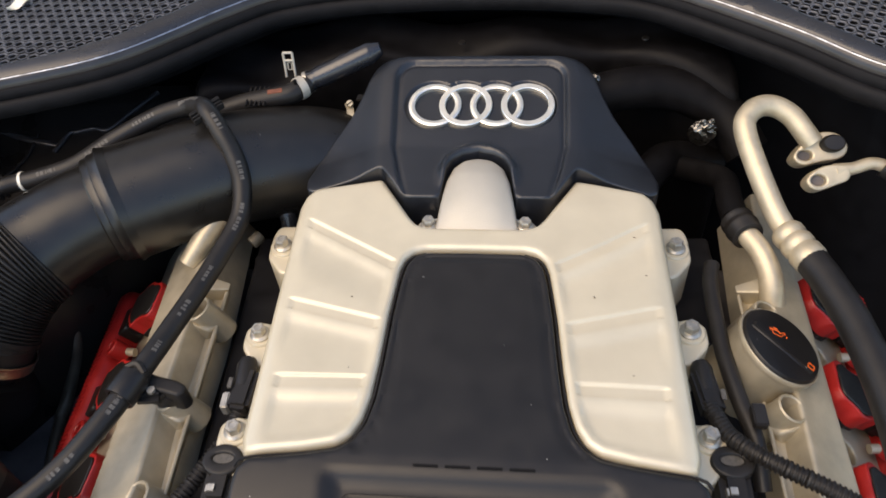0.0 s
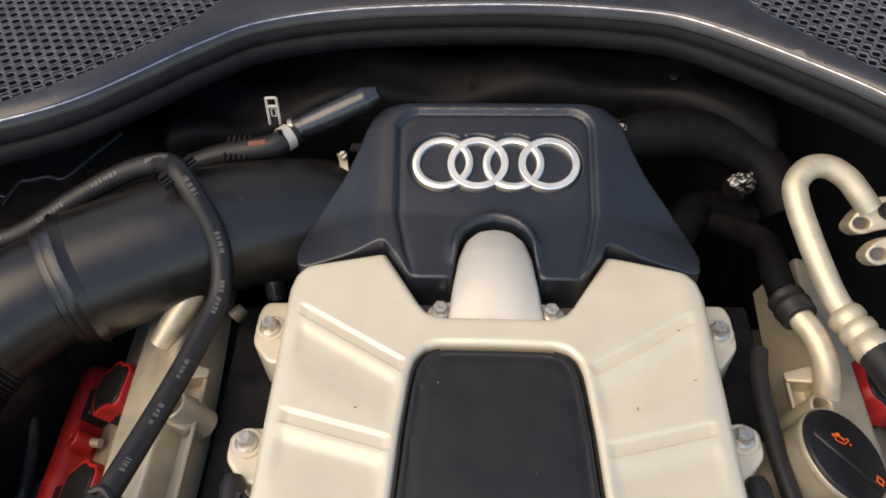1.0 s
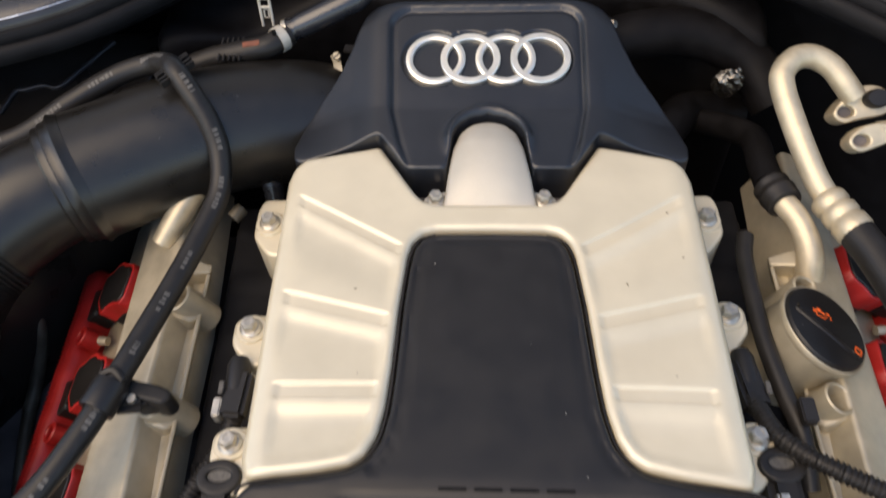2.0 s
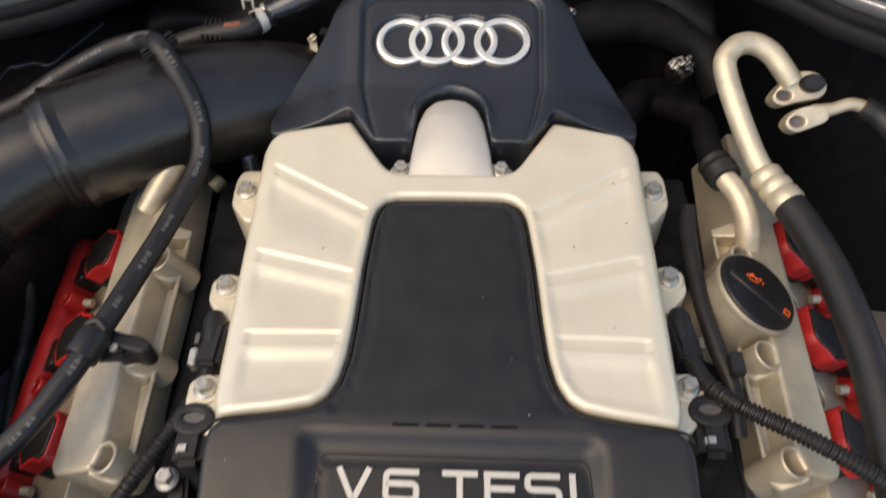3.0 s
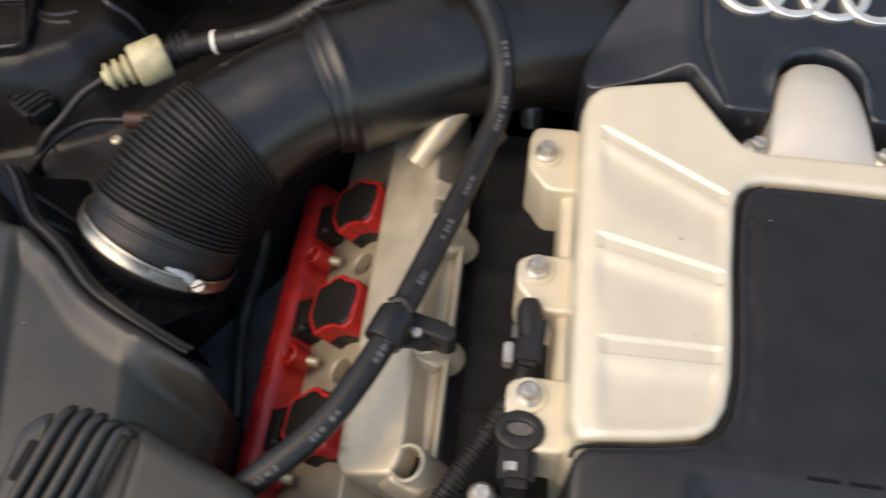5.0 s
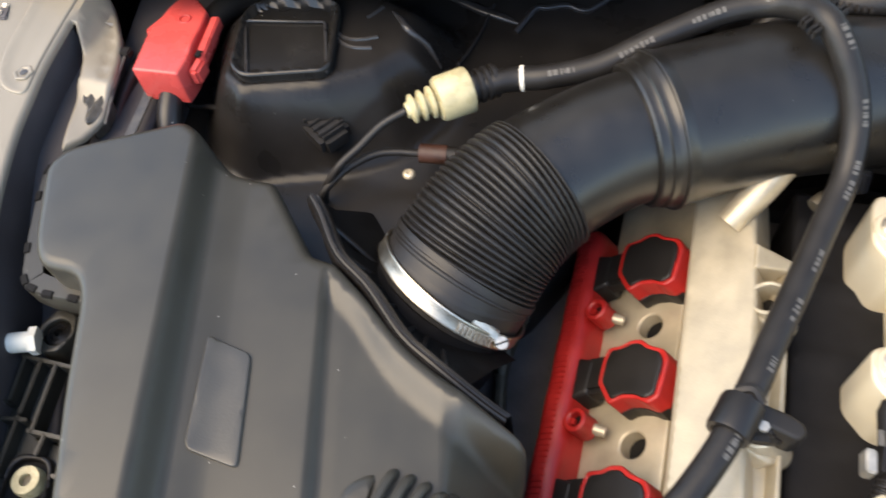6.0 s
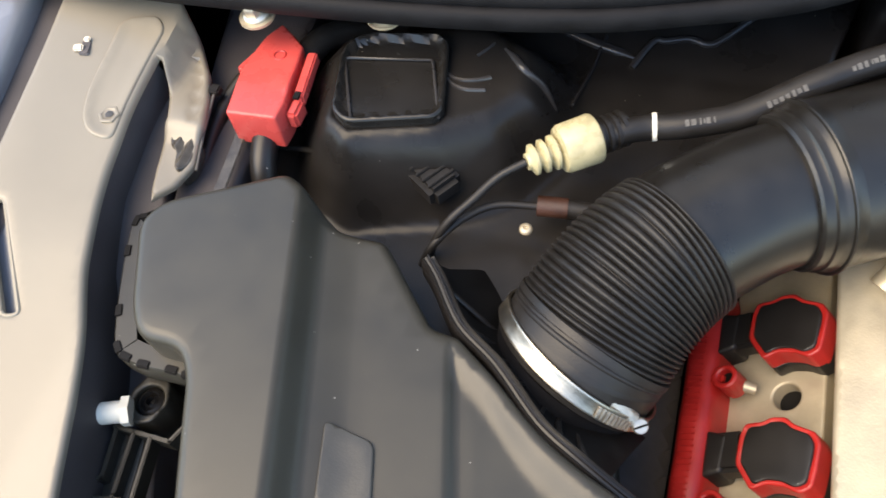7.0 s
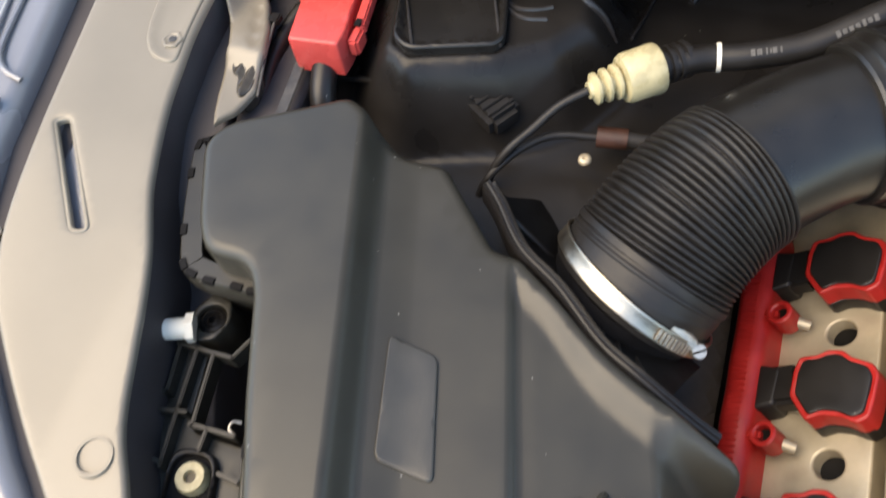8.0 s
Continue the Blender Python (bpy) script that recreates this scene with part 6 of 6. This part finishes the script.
loom2 = thing("black_plug", T(-0.567, 0.098, 0.85), "black rectangular plug with ribbed sides", "connector")
PM = T(-0.567, 0.098, 0.855) @ pose(0, 0, 0, 0, 0, -35)
part("shell", box(0.034, 0.026, 0.018, PM, 0.004), RUBBER, loom2)
for k in range(4):
    part("rib", box(0.0022, 0.022, 0.003, PM @ T(-0.010 + 0.0066 * k, 0, 0.0095), 0.0006), RUBBER, loom2)
cc = thing("cable", T(-0.6, 0.1, 0.84), "thin black cable over the black sheet metal", "cable", "thin cables")
part("cable", tube([(-0.690, 0.110, 0.842), (-0.668, 0.106, 0.850), (-0.648, 0.098, 0.860), (-0.628, 0.090, 0.864), (-0.606, 0.090, 0.860), (-0.587, 0.092, 0.850), (-0.572, 0.094, 0.846)], 0.0022, 10, 6), RUBBER, cc)
cc2 = thing("cable", T(-0.55, 0.08, 0.83), "thin black cable with a brown sleeve", "cable", "thin cables")
part("cable", tube([(-0.566, 0.046, 0.812), (-0.561, 0.052, 0.830), (-0.553, 0.062, 0.840), (-0.540, 0.077, 0.846), (-0.521, 0.090, 0.849), (-0.492, 0.096, 0.848)], 0.0029, 10, 6), RUBBER, cc2)
part("brown_sleeve", tube([(-0.494, 0.096, 0.848), (-0.474, 0.098, 0.848)], 0.0072, 12, 0), BROWN, cc2, "brown heat-shrink sleeve")
part("tail", tube([(-0.476, 0.098, 0.848), (-0.453, 0.100, 0.846), (-0.429, 0.102, 0.844)], 0.0065, 12, 4), RUBBER, cc2)
brace = thing("chassis_tube", T(-0.42, 0.0, 0.72), "dull metal tube beside the wiring rail", "metal tube")
part("tube", tube([(-0.386, 0.158, 0.780), (-0.395, 0.142, 0.776), (-0.408, 0.118, 0.772), (-0.416, 0.098, 0.770), (-0.410, 0.081, 0.768), (-0.401, 0.068, 0.763), (-0.400, 0.057, 0.748), (-0.406, 0.044, 0.726), (-0.414, 0.022, 0.704), (-0.415, 0.0, 0.700)], 0.0062, 12, 6), DULL, brace)
part("lower_bar", tube([(-0.415, 0.004, 0.700), (-0.411, -0.020, 0.700), (-0.406, -0.045, 0.700), (-0.398, -0.08, 0.700)], 0.0055, 10, 5), DULL, brace)

# ---------- dust and plant flecks lying on the covers ----------
random.seed(11)
fl = bmesh.new()
for _ in range(6):
    side = random.choice((-1, 1))
    x, y = side * random.uniform(0.085, 0.135), random.uniform(-0.10, 0.10)
    zf = float(cover_z(np.array([x]), np.array([y]), np.array([0.02]))[0])
    box(random.uniform(0.0007, 0.0024), random.uniform(0.0003, 0.0006), 0.0003, ENG @ T(x, y, zf + 0.0003) @ pose(0, 0, 0, 0, 0, random.uniform(0, 180)), 0, fl)
solo("plant_flecks", fl, BROWN, "tiny brown plant flecks lying on the champagne cover", "debris", kind="stuff", smooth=False)

# ---------- small things by the throttle and on the cowl ----------
el = thing("vacuum_elbow", T(-0.20, 0.178, 0.83), "glossy black rubber elbow behind the breather hose", "hose elbow")
part("elbow", tube([(-0.222, 0.182, 0.815), (-0.208, 0.184, 0.830), (-0.196, 0.178, 0.835), (-0.188, 0.166, 0.828), (-0.186, 0.156, 0.81)], 0.0095, 16, 6), COWL, el)
pinb = thing("dowel_pin", T(-0.212, 0.128, 0.83), "short dull metal dowel beside the valve cover", "pin")
part("body", lathe([(0, 0), (0.0060, 0), (0.0062, 0.001), (0.0062, 0.010), (0.0054, 0.012), (0, 0.012)], 18, aim((-0.216, 0.124, 0.822), (0.6, 0.7, 0.2))), DULL, pinb)
leaf = thing("dry_leaf", T(-0.456, 0.304, 0.972), "pale dry leaf scrap on the honeycomb grille", "leaf")
lf = bmesh.new()
bmesh.ops.create_grid(lf, x_segments=8, y_segments=5, size=1)
for v in lf.verts:
    u_, w_ = v.co.x, v.co.y
    v.co = Vector((0.012 * u_, 0.006 * w_ * (1 - 0.8 * u_ * u_), 0.0025 * math.sin(3 * u_) + 0.002 * w_ * w_))
lf.transform(T(-0.456, 0.304, 0.976) @ pose(0, 0, 0, 8, 10, 60))
part("blade", lf, WHITE, leaf)
clip2 = thing("gap_clip", T(-0.830, -0.098, 0.87), "small black plastic clip in the wing gap", "clip")
part("body", box(0.010, 0.022, 0.006, T(-0.834, -0.098, 0.882) @ pose(0, 0, 0, 0, 0, 18), 0.002), SOFT, clip2)
part("tongue", box(0.005, 0.010, 0.003, T(-0.832, -0.094, 0.886) @ pose(0, 0, 0, 0, 0, 18), 0.001), STEEL, clip2)
